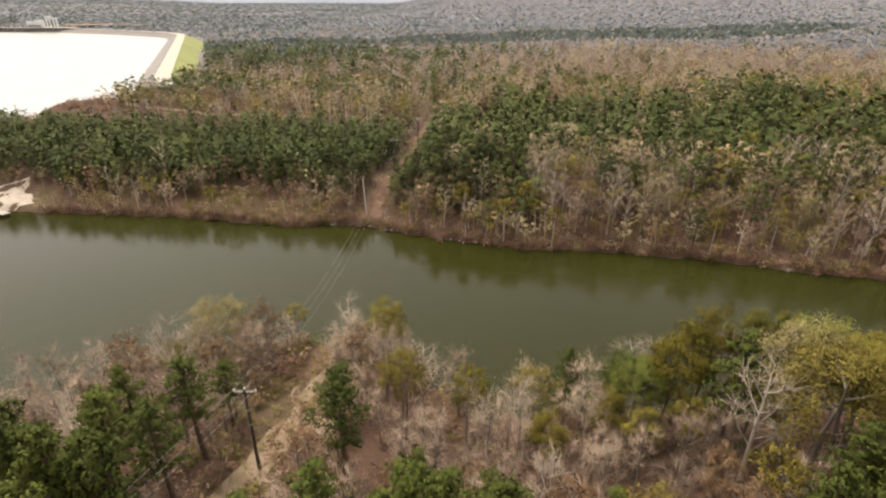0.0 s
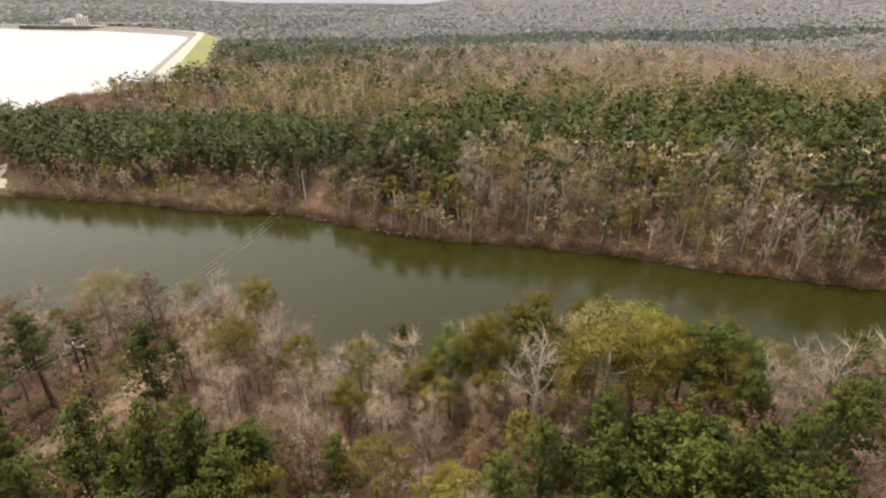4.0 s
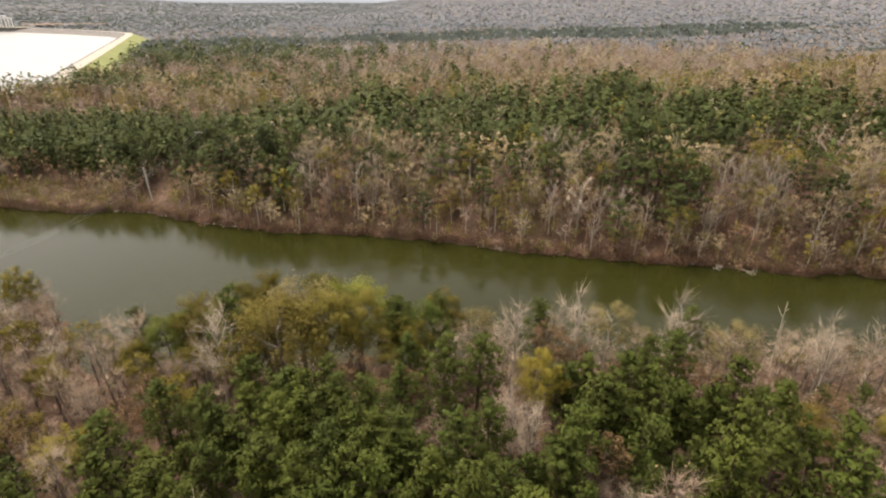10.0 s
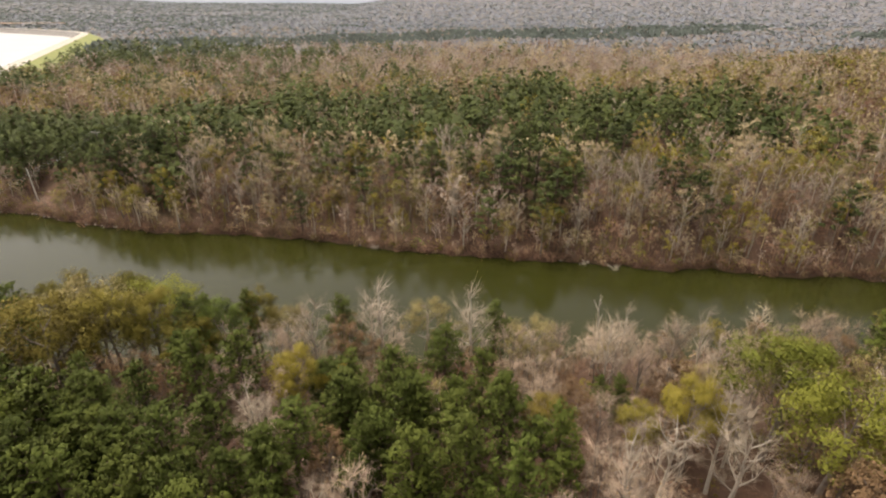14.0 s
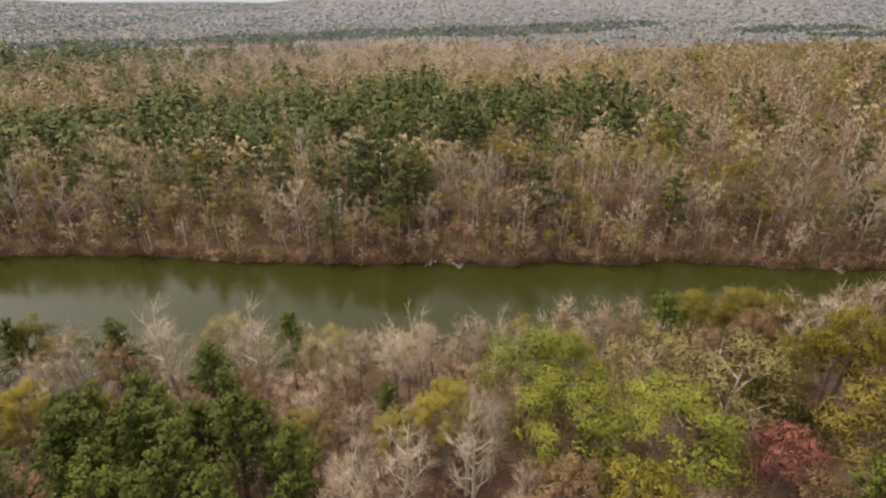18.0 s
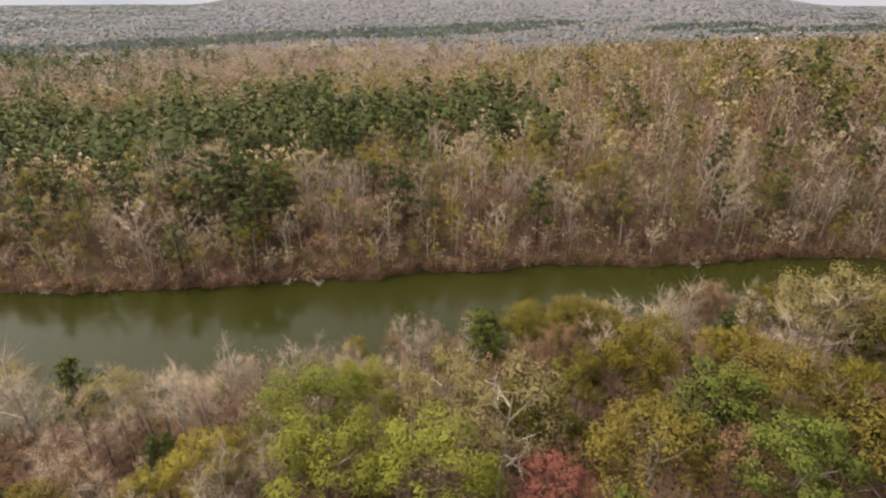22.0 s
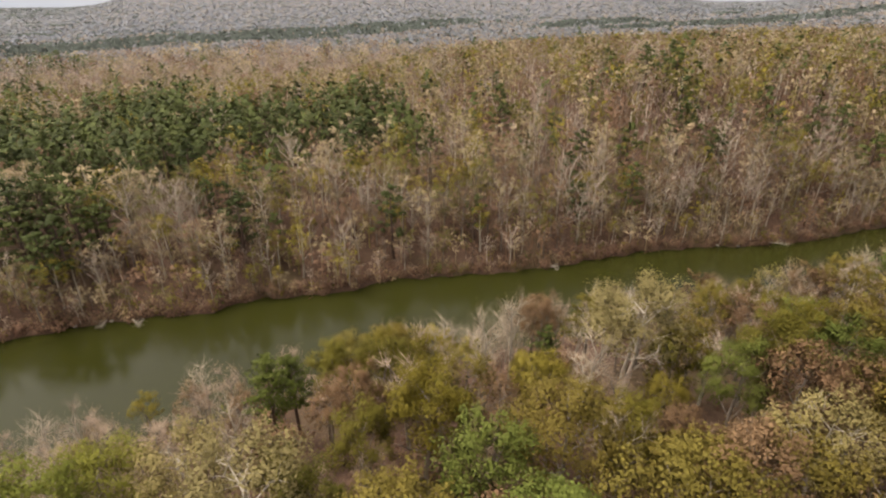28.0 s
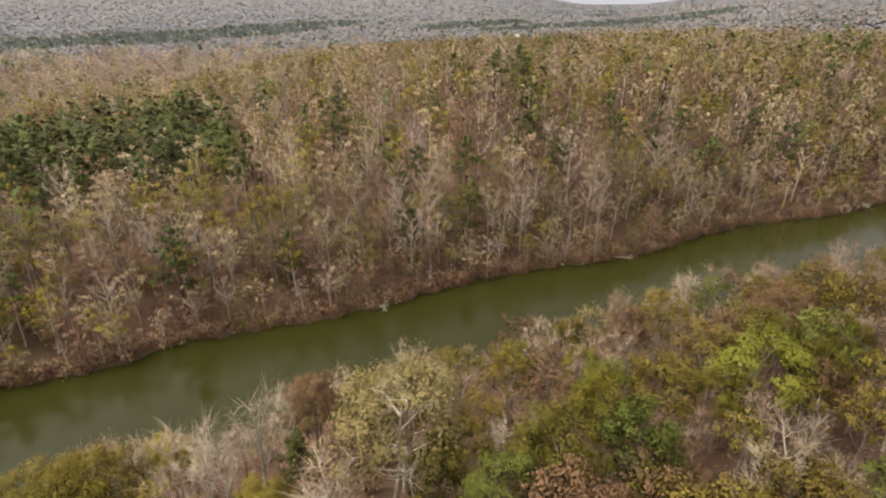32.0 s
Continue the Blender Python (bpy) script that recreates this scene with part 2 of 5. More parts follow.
# ---- mesh helpers ----
def mesh_of(name, v, f, material, tint=None, facing=None):
    v, f = np.asarray(v, np.float32), np.asarray(f, np.int32)
    if facing is not None:
        # leaves wound to face the camera's side, so that their soft facings hold
        out = np.cross(v[f[:, 1]] - v[f[:, 0]], v[f[:, 2]] - v[f[:, 0]])
        away = out @ np.array((0.0, -0.8, 0.6), np.float32) < 0
        f = np.where(away[:, None], f[:, ::-1], f)
    me = bpy.data.meshes.new(name)
    k = f.shape[1]
    me.vertices.add(len(v))
    me.vertices.foreach_set("co", v.ravel())
    me.loops.add(f.size)
    me.loops.foreach_set("vertex_index", f.ravel())
    me.polygons.add(len(f))
    me.polygons.foreach_set("loop_start", np.arange(0, f.size, k, dtype=np.int32))
    me.update(calc_edges=True)
    if tint is not None:
        me.attributes.new("tint", "FLOAT", "POINT").data.foreach_set("value", np.asarray(tint, np.float32))
    if facing is not None:
        me.polygons.foreach_set("use_smooth", np.ones(len(f), bool))
        me.normals_split_custom_set_from_vertices(facing)
    me.materials.append(material)
    return me


def puffed(v, low, high):
    """Soft facings of a crown's leaves: outward and up from its middle."""
    out = np.array(v, np.float64)
    reach = np.abs(out[:, :2]).max() + 1e-6
    out[:, :2] /= reach
    out[:, 2] = (out[:, 2] - low) / (high - low) * 1.1 + 0.15
    out += np.random.default_rng(3).normal(0, 0.1, out.shape)
    out[:, 2] = np.maximum(out[:, 2], 0.05)
    return out / np.linalg.norm(out, axis=1)[:, None]


def part(name, bm, material, parent, label=""):
    me = bpy.data.meshes.new(name)
    bm.to_mesh(me)
    bm.free()
    me.materials.append(material)
    ob = new(name, me)
    ob.parent = parent
    if label:
        tagged(ob, label)
    return ob


def thing(name, x, y, z, label, category, group="", turn=0.0):
    ob = tagged(new(name), label, category, group)
    ob.matrix_basis = pose(x, y, z, 0, 0, turn)
    return ob


def box(bm, size, at, turn=0.0, bevel=0.0):
    made = bmesh.ops.create_cube(bm, size=1.0, matrix=pose(*at, 0, 0, turn) @ Matrix.Diagonal((*size, 1)))
    if bevel:
        bmesh.ops.bevel(bm, geom=list({e for v in made["verts"] for e in v.link_edges}), offset=bevel, segments=1, affect="EDGES")
    return bm


class Shape:
    """Triangles gathered as lists, for trees."""

    def __init__(self):
        self.v, self.f, self.hub = [], [], {}

    def tube(self, points, radii, sides=5):
        base = len(self.v)
        axis = (points[-1] - points[0]).normalized()
        u = axis.orthogonal().normalized()
        w = axis.cross(u)
        for p, r in zip(points, radii):
            for i in range(sides):
                a = 2 * math.pi * i / sides
                self.v.append(p + (u * math.cos(a) + w * math.sin(a)) * r)
        for j in range(len(points) - 1):
            for i in range(sides):
                a, b = base + j * sides + i, base + j * sides + (i + 1) % sides
                self.f += [(a, b, b + sides), (a, b + sides, a + sides)]

    def twig(self, a, b, width):
        """A thin tapering sprig from a to b."""
        side = (b - a).cross(Vector((random.uniform(-1, 1), random.uniform(-1, 1), random.uniform(-1, 1)))).normalized() * width
        n = len(self.v)
        self.v += [a - side, a + side, b]
        self.f.append((n, n + 1, n + 2))

    def leaf(self, p, out, size, hub=None):
        """A small ragged clump of leaves that faces out, on the lobe round hub."""
        if hub is not None:
            self.hub.update({len(self.v) + i: hub for i in range(4)})
        u = out.orthogonal().normalized()
        u = Matrix.Rotation(random.uniform(0, 6.28), 3, out) @ u
        w = out.cross(u).normalized()
        n = len(self.v)
        r = [size * random.uniform(0.55, 1.15) for _ in range(4)]
        self.v += [p + u * r[0], p + w * r[1] * 0.8 + out * size * 0.2, p - u * r[2], p - w * r[3] * 0.8 - out * size * 0.2]
        self.f += [(n, n + 1, n + 2), (n, n + 2, n + 3)]

    def frond(self, p, out, size, hub=None):
        """One small spray of leaves, a bent sliver that faces out."""
        if hub is not None:
            self.hub.update({len(self.v) + i: hub for i in range(3)})
        u = Matrix.Rotation(random.uniform(0, 6.28), 3, out) @ out.orthogonal().normalized()
        w = out.cross(u).normalized()
        n = len(self.v)
        self.v += [p + u * size * random.uniform(0.8, 1.25), p - u * size * random.uniform(0.3, 0.7) + w * size * random.uniform(0.5, 0.9), p - u * size * random.uniform(0.3, 0.7) - w * size * random.uniform(0.5, 0.9)]
        self.f.append((n, n + 1, n + 2))

    def arrays(self):
        return np.array([tuple(p) for p in self.v], np.float32), np.array(self.f, np.int32)

    def part(self, name, material, parent, label="", soft=False):
        v, f = self.arrays()
        facing = None
        if soft:
            facing = puffed(v, v[:, 2].min(), v[:, 2].max())
            for i, hub in self.hub.items():
                own = Vector(v[i]) - hub
                if own.length > 1e-4:
                    facing[i] = facing[i] * 0.5 + np.array(own.normalized()) * 0.95
            facing /= np.linalg.norm(facing, axis=1)[:, None] + 1e-9
        ob = new(name, mesh_of(name, v, f, material, facing=facing))
        ob.parent = parent
        if label:
            tagged(ob, label)
        return ob


def any_way(up=0.0):
    while True:
        v = Vector((random.uniform(-1, 1), random.uniform(-1, 1), random.uniform(-1, 1)))
        if 0.1 < v.length < 1:
            v = (v.normalized() + Vector((0, 0, up)))
            if v.length > 0.2:
                return v.normalized()


# ---- trees: built 10 m high at their root, then copied to size ----
def stem(shape, height, radius, lean=0.03, sides=6, bends=4):
    pts = [Vector((0, 0, -0.4))]
    dx, dy = random.uniform(-lean, lean), random.uniform(-lean, lean)
    for i in range(1, bends + 1):
        k = i / bends
        pts.append(Vector((dx * height * k + random.uniform(-0.1, 0.1), dy * height * k + random.uniform(-0.1, 0.1), height * k)))
    shape.tube(pts, [radius * (1.25 - 1.1 * i / bends) for i in range(bends + 1)], sides)
    return pts


def along(pts, k):
    s = max(0.0, min(0.999, k)) * (len(pts) - 1)
    i = int(s)
    return pts[i].lerp(pts[i + 1], s - i)


def limbs(shape, trunk, count, low, high, reach, rise, radius, twigs=0, twig_shape=None, twig_len=1.0, twig_width=0.022, sides=3, forks=3):
    """Limbs off the trunk, with forks; returns their tips."""
    tips = []
    for i in range(count):
        k = low + (high - low) * (i + random.random()) / count
        a = along(trunk, k)
        ang = i * 2.4 + random.uniform(-0.5, 0.5)
        ln = reach * (1.15 - 0.55 * (k - low) / max(0.01, 1 - low)) * random.uniform(0.75, 1.15)
        way = Vector((math.cos(ang), math.sin(ang), rise * random.uniform(0.7, 1.4))).normalized()
        mid = a + way * ln * 0.5
        end = mid + (way + Vector((0, 0, 0.45)) + any_way() * 0.25).normalized() * ln * 0.55
        shape.tube([a, mid, end], [radius, radius * 0.65, radius * 0.25], sides)
        tips.append(end)
        for _ in range(forks):
            s = random.uniform(0.3, 0.95)
            p = a.lerp(mid, s * 2) if s < 0.5 else mid.lerp(end, s * 2 - 1)
            q = p + (way * 0.6 + any_way(0.5) * 0.9).normalized() * ln * random.uniform(0.3, 0.5)
            shape.tube([p, q], [radius * 0.4, radius * 0.14], 3)
            tips.append(q)
            if twig_shape is not None:
                for _ in range(twigs):
                    c = p.lerp(q, random.uniform(0.2, 1.0))
                    twig_shape.twig(c, c + (q - p).normalized() * twig_len * 0.5 + any_way(0.45) * twig_len * random.uniform(0.4, 1.0), twig_width)
    return tips


def proto_pine(fine, needles="pine"):
    """A straight stem under a dense tapering crown of needle tufts."""
    root = new("pine_tree")
    wood, crown = Shape(), Shape()
    t = stem(wood, 9.5, 0.17, 0.02, 6 if fine else 4)
    tufts = []
    count = 25 if fine else 14
    low = random.uniform(0.36, 0.46) if fine else random.uniform(0.22, 0.34)
    for i in range(count):
        k = low + (0.98 - low) * (i + random.random()) / count
        a = along(t, k)
        s = (k - low) / (1 - low)
        reach = (2.05 * (1 - s) ** 0.62 * (0.6 + 0.4 * min(1.0, s / 0.2)) + 0.2) * random.uniform(0.7, 1.12)
        ang = i * 2.4 + random.uniform(-0.4, 0.4)
        b = a + Vector((math.cos(ang) * reach, math.sin(ang) * reach, 0.2 + 0.28 * reach * random.random()))
        wood.tube([a, b], [0.05, 0.02], 3)
        tufts += [(a.lerp(b, k2) + any_way(0.4) * 0.25, random.uniform(0.36, 0.6)) for k2 in ((1.0, 0.68, 0.36) if fine else (1.0, 0.55))]
    tufts.append((t[-1] + Vector((0, 0, 0.1)), 0.5))
    for c, r in tufts:
        for _ in range(25 if fine else 20):
            d = any_way(0.4)
            crown.frond(c + Vector((d.x, d.y, d.z * 0.75)) * r * random.uniform(0.4, 1.1), (d + any_way() * 0.4).normalized(), random.uniform(0.10, 0.17) * (1 if fine else 1.5), c - Vector((0, 0, r * 0.3)))
    wood.part("trunk", BARK["pine"], root)
    crown.part("crown", LEAVES[needles], root, "dark green pine needle crown", True)
    return root


def proto_leafy(name, leaf, fine, bark_kind="grey", width=3.0, low=0.34, gaps=0.0, bare=0, slim=False):
    """A rounded broadleaf crown of lobes on forking limbs."""
    root = new(name)
    wood, crown = Shape(), Shape()
    t = stem(wood, 8.2, 0.16, 0.05, 6 if fine else 4)
    tips = limbs(wood, t, 7 if fine else 4, low, 0.97, width * 0.8, 0.75, 0.065, forks=2 if fine else 0)
    lobes = []
    for i in range(17 if fine else 10):
        k = (i + 0.5) / (17 if fine else 10)
        zz = 1 - 1.45 * k
        rr = math.sqrt(max(0.05, 1 - zz * zz)) if zz > -0.9 else 0.4
        ang = i * 2.4 + random.uniform(-0.5, 0.5)
        c = Vector((math.cos(ang) * rr * width * 0.72, math.sin(ang) * rr * width * 0.72, (5.5 + zz * 3.5 if slim else 6.6 + zz * 2.5) + random.uniform(-0.35, 0.35)))
        c.xy *= random.uniform(0.75, 1.15)
        lobes.append((c, width * random.uniform(0.32, 0.5)))
    groups, each, size = {2: (8, 68, 0.076), 1: (5, 28, 0.110), 0: (1, 60, 0.16)}[int(fine)]
    for c, r in lobes:
        for _ in range(groups):
            d = any_way(0.4)
            sub = c + Vector((d.x * r, d.y * r, d.z * r * 0.85)) * random.uniform(0.4, 0.9) if fine else c
            sr = r * (random.uniform(0.38, 0.6) if fine else 1.0)
            for _ in range(int(each * (1 - gaps))):
                e = any_way(0.25)
                crown.frond(sub + Vector((e.x, e.y, e.z * 0.9)) * sr * random.uniform(0.35, 1.12), (e + d * 0.4 + any_way() * 0.5).normalized(), size * random.uniform(0.7, 1.25), sub - d * sr * 0.8)
    if bare:
        for p in tips:
            for _ in range(bare):
                wood.twig(p, p + any_way(0.5) * random.uniform(0.6, 1.4), 0.02)
    wood.part("trunk", BARK[bark_kind], root)
    crown.part("crown", LEAVES[leaf], root, "", True)
    return root


def proto_bare(name, twig, bark_kind, fine, width=2.3, leaf=None, few=60, low=0.3, count=11, tw=0.016, rise=1.0, thick=0.06, haze=15):
    """A leafless crown of limbs and fine twigs, with some last leaves where leaf is given."""
    root = new(name)
    wood, twigs = Shape(), Shape()
    t = stem(wood, 8.8, 0.15, 0.06, 6 if fine else 4)
    limbs(wood, t, count, low, 0.98, width, rise, thick, haze, twigs, 1.35, tw)
    wood.part("trunk", BARK[bark_kind], root)
    twigs.part("twig_crown", LEAVES[twig], root, "bare fine twigs", True)
    if leaf:
        crown = Shape()
        for _ in range(few):
            p = Vector(twigs.v[3 * random.randrange(len(twigs.v) // 3) + 2])
            crown.frond(p, any_way(0.3), random.uniform(0.07, 0.12))
        crown.part("leaf_crown", LEAVES[leaf], root, "last thin autumn leaves", True)
    return root


def proto_snag():
    root = new("dead_snag")
    wood = Shape()
    t = stem(wood, 9.8, 0.13, 0.05, 6, 5)
    for k, ang, ln in ((0.55, 0.3, 1.5), (0.68, 3.4, 1.2), (0.75, 1.5, 1.7), (0.86, 4.4, 0.9), (0.9, 0.2, 0.8)):
        a = along(t, k)
        b = a + Vector((math.cos(ang) * ln * 0.6, math.sin(ang) * ln * 0.6, ln * 0.7))
        wood.tube([a, a.lerp(b, 0.5) + Vector((0, 0, -0.1)), b], [0.06, 0.045, 0.015], 4)
    wood.part("trunk", BARK["white"], root)
    return root


def proto_shrub(name, leaf, fine=True):
    """A low tangle of stems and leaves, 3 m high."""
    root = new(name)
    wood, crown = Shape(), Shape()
    for i in range(9 if fine else 6):
        ang = i * 2.4
        b = Vector((math.cos(ang) * random.uniform(0.5, 1.5), math.sin(ang) * random.uniform(0.5, 1.5), random.uniform(1.6, 2.9)))
        wood.tube([Vector((0, 0, -0.2)), b * 0.5 + Vector((0, 0, 0.3)), b], [0.04, 0.03, 0.01], 3)
        for _ in range(9 if fine else 5):
            c = b + any_way(0.2) * random.uniform(0.2, 0.9)
            crown.leaf(c, any_way(0.5), random.uniform(0.14, 0.3) * (1 if fine else 1.5))
        for _ in range(5):
            wood.twig(b * random.uniform(0.5, 1), b + any_way(0.4) * random.uniform(0.4, 1.0), 0.02)
    wood.part("stem", BARK["grey"], root)
    crown.part("foliage", LEAVES[leaf], root, "", True)
    return root


def proto_vase(name, leaf, bark_kind, width=2.6, leaves=100, twigs=40, low=0.5, haze=0):
    """An upright trunk whose limbs fan out to a domed crown, thinly leaved or a haze of twigs."""
    root = new(name)
    wood, crown, fine = Shape(), Shape(), Shape()
    t = stem(wood, 8.6, 0.13, 0.04, 5, 4)
    mid = Vector((t[-1].x, t[-1].y, 5.6))
    hubs = []
    for i in range(16):
        k = (i + random.random()) / 16
        top, rr = 9.8 - (9.8 - 7.6 * low) * k, width * (0.3 + 0.7 * math.sin(math.pi * min(1.0, k * 1.08) ** 0.75)) * random.uniform(0.65, 1.1)
        ang = i * 2.4 + random.uniform(-0.3, 0.3)
        a = along(t, max(0.15, (top - 0.9 - 0.65 * rr) / 8.6))
        end = Vector((a.x + math.cos(ang) * rr, a.y + math.sin(ang) * rr, top))
        bend = a.lerp(end, 0.5) + Vector((0, 0, -0.2))
        wood.tube([a, bend, end], [0.05, 0.034, 0.012], 3)
        hubs.append((a, bend, end))
        for _ in range(twigs // 16):
            p = bend.lerp(end, random.random())
            wood.twig(p, p + (end - a).normalized() * 0.6 + any_way(0.4) * random.uniform(0.3, 0.9), 0.02)
    for i in range(haze):
        a, bend, end = hubs[i % 16]
        p = bend.lerp(end, random.uniform(0.0, 1.0))
        fine.twig(p, p + (end - a).normalized() * random.uniform(0.3, 0.8) + any_way(0.5) * random.uniform(0.3, 0.9), 0.016)
    for i in range(leaves):
        hub = hubs[i % 16][2]
        e = any_way(0.3)
        p = hub + Vector((e.x, e.y, e.z * 0.7)) * width * 0.42 * random.uniform(0.15, 1.1)
        crown.frond(p, (e + any_way() * 0.4).normalized(), random.uniform(0.095, 0.16), mid - Vector((0, 0, 1)))
    wood.part("trunk", BARK[bark_kind], root)
    if haze:
        fine.part("twig_crown", LEAVES[leaf], root, "bare fine twigs", True)
    if leaves:
        crown.part("crown", LEAVES[leaf], root, "", True)
    return root


# ---- the plan: shores, ground and reservoir (metres; river level 0) ----
FAR_SHORE = [(-700, 175), (-300, 150), (-126, 141), (-100, 139), (-72, 136.5), (-49, 132), (-40, 130.5), (-30, 132), (-22, 131.5), (-13, 127.8), (-1, 123), (10, 120.3), (18, 117.7),
             (41, 116), (54, 113.4), (67, 111), (77, 107), (89, 104.4), (99, 102.5), (111, 100), (125, 98.8), (136, 96.2), (143, 94), (154, 95.3), (162, 92.3), (169, 90.3), (181, 91),
             (195, 86.4), (207, 82.6), (218, 80.5), (240, 77.8), (255, 73.4), (268, 68), (283, 64), (299, 62.6), (316, 60), (330, 54.5), (345, 48.5), (366, 44.5), (420, 36), (700, -20)]
NEAR_SHORE = [(-700, 40), (-200, 52), (-75, 58), (-52, 66), (-38, 73), (-25, 77.6), (-14, 78), (-7, 74), (-2, 67), (3, 61), (8, 59.5), (14, 60), (24, 61), (45, 62), (70, 62), (97, 62), (118, 62.5),
              (146, 61), (170, 60), (190, 58), (210, 55), (247, 48), (276, 38), (305, 31), (335, 26), (420, 8), (700, -60)]
LAKE_LEVEL = 6.0
DAM_EDGE = [(-166, 292), (-189, 336), (-338, 692), (-352, 722), (-378, 748), (-461, 792), (-567, 835), (-900, 862), (-1500, 880)]
LAKE_SHORE = [(-1500, 150), (-400, 196), (-250, 212), (-200, 224), (-182, 240), (-188, 256), (-195, 276), (-178, 290)]


def smooth(v):
    v = np.clip(v, 0.0, 1.0)
    return v * v * (3 - 2 * v)


def far_y(x):
    return np.interp(x, [p[0] for p in FAR_SHORE], [p[1] for p in FAR_SHORE]) + 0.5 * np.sin(x * 0.9) + 0.35 * np.sin(x * 2.1 + 1)


def near_y(x):
    return np.interp(x, [p[0] for p in NEAR_SHORE], [p[1] for p in NEAR_SHORE]) + 0.6 * np.sin(x * 0.7) + 0.4 * np.sin(x * 1.7 + 2)


def rolling(x, y, size):
    x, y = x / size, y / size
    return (np.sin(x * 1.3 + 0.7 * np.sin(y * 1.1)) + np.sin(y * 1.7 + 1.3 + 0.8 * np.sin(x * 0.9)) + 0.6 * np.sin((x + y) * 2.3 + 0.4) + 0.5 * np.sin((x - 1.3 * y) * 3.1)) / 3.1


def in_lake(x, y):
    """Signed by an even-odd count against the lake's outline."""
    ring = LAKE_SHORE + DAM_EDGE
    inside = np.zeros(np.shape(x), bool)
    for (ax, ay), (bx, by) in zip(ring, ring[1:] + ring[:1]):
        cross = (ay > y) != (by > y)
        inside ^= cross & (x < (bx - ax) * (y - ay) / ((by - ay) or 1e-9) + ax)
    return inside


def to_line(x, y, line):
    best = np.full(np.shape(x), 1e9)
    for (ax, ay), (bx, by) in zip(line, line[1:]):
        dx, dy = bx - ax, by - ay
        k = np.clip(((x - ax) * dx + (y - ay) * dy) / (dx * dx + dy * dy), 0, 1)
        best = np.minimum(best, np.hypot(x - ax - k * dx, y - ay - k * dy))
    return best


def ground_z(x, y):
    x, y = np.asarray(x, float), np.asarray(y, float)
    d = y - far_y(x)
    back = smooth(d / 26) * (4.6 + 2.2 * smooth((x - 60) / 80) + 1.2 * smooth((-90 - x) / 60))
    ridge = 13 * smooth((x - 190) / 130) * smooth(d / 75) * (1 - smooth((y - 260) / 120))
    ridge += 4 * smooth((x - 90) / 60) * smooth((d - 30) / 60) * (1 - smooth((y - 230) / 80))
    valley = -3.0 * smooth((y - 230) / 120)
    away, azimuth = np.hypot(x - 100, y), np.degrees(np.arctan2(x - 100, y))
    hill = 112 * smooth((away - 980) / 1500) * smooth((azimuth + 7.5) / 11) * (1 - smooth((azimuth - 40) / 11)) * (1 + 0.12 * rolling(x, y, 420))
    hill += 52 * smooth((away - 1100) / 1500) * smooth((azimuth - 54) / 10) + 22 * smooth((away - 1500) / 1500) * smooth((-22 - azimuth) / 10)
    far_off = (4 + 5 * smooth((y - 900) / 900)) * rolling(x, y, 260) * smooth((y - 420) / 300) * (1 - 0.6 * smooth((y - 2200) / 1500))
    side = 10 * smooth((np.abs(x) - 700) / 900) * (1 - smooth((y - 1500) / 1500))
    north = np.where(d > 0, 1.1 * smooth(d / 0.9) + back + ridge + valley + hill + far_off + side + 0.5 * rolling(x, y, 14) * smooth(d / 12), 0)
    e = near_y(x) - y
    south = np.where(e > 0, 0.9 * smooth(e / 1.2) + 5.2 * smooth(e / 32) + 0.09 * np.clip(e - 30, 0, 60) + 3.0 * smooth((x - 125) / 60) * smooth(e / 30) + 0.5 * rolling(x, y, 12) * smooth(e / 12), 0)
    z = np.where(d > 0, north, np.where(e > 0, south, -2.5 * smooth(np.minimum(-d, -e) / 3.0)))
    shore = to_line(x, y, LAKE_SHORE)
    wet = in_lake(x, y)
    z = np.where(wet, LAKE_LEVEL - 3.0 * smooth(shore / 12), np.where((d > 0) & (shore < 40), np.maximum(z, LAKE_LEVEL + 0.8 * smooth(shore / 5)), z))
    return z


# ---- ground: one sheet to the horizon, with the river's bed ----
def spread(a, b, step, reach, grow):
    mid = list(np.arange(a, b + 0.01, step))
    lo, hi, s = [], [], step
    x = a
    while x > -reach:
        s *= grow
        x -= s
        lo.append(x)
    x, s = b, step
    while x < reach:
        s *= grow
        x += s
        hi.append(x)
    return np.array(lo[::-1] + mid + hi)


xs, ys = spread(-150, 400, 2.5, 4900, 1.09), spread(6, 160, 1.4, 4900, 1.06)
gx, gy = np.meshgrid(xs, ys)
gz = ground_z(gx, gy)
nx, ny = len(xs), len(ys)
idx = np.arange(nx * ny).reshape(ny, nx)
quads = np.stack([idx[:-1, :-1], idx[:-1, 1:], idx[1:, 1:], idx[1:, :-1]], -1).reshape(-1, 4)
ground = tagged(new("ground", mesh_of("ground", np.stack([gx, gy, gz], -1).reshape(-1, 3), quads, M_GROUND)), "rolling ground covered in red-brown leaf litter, greyed far off with painted haze", "ground", kind="structure")
ground.data.polygons.foreach_set("use_smooth", np.ones(len(quads), bool))


def sheet_z(x, y):
    """Height of the ground sheet itself, between its rows."""
    i, j = np.clip(np.searchsorted(xs, x) - 1, 0, nx - 2), np.clip(np.searchsorted(ys, y) - 1, 0, ny - 2)
    u, v = (x - xs[i]) / (xs[i + 1] - xs[i]), (y - ys[j]) / (ys[j + 1] - ys[j])
    return (gz[j, i] * (1 - u) + gz[j, i + 1] * u) * (1 - v) + (gz[j + 1, i] * (1 - u) + gz[j + 1, i + 1] * u) * v


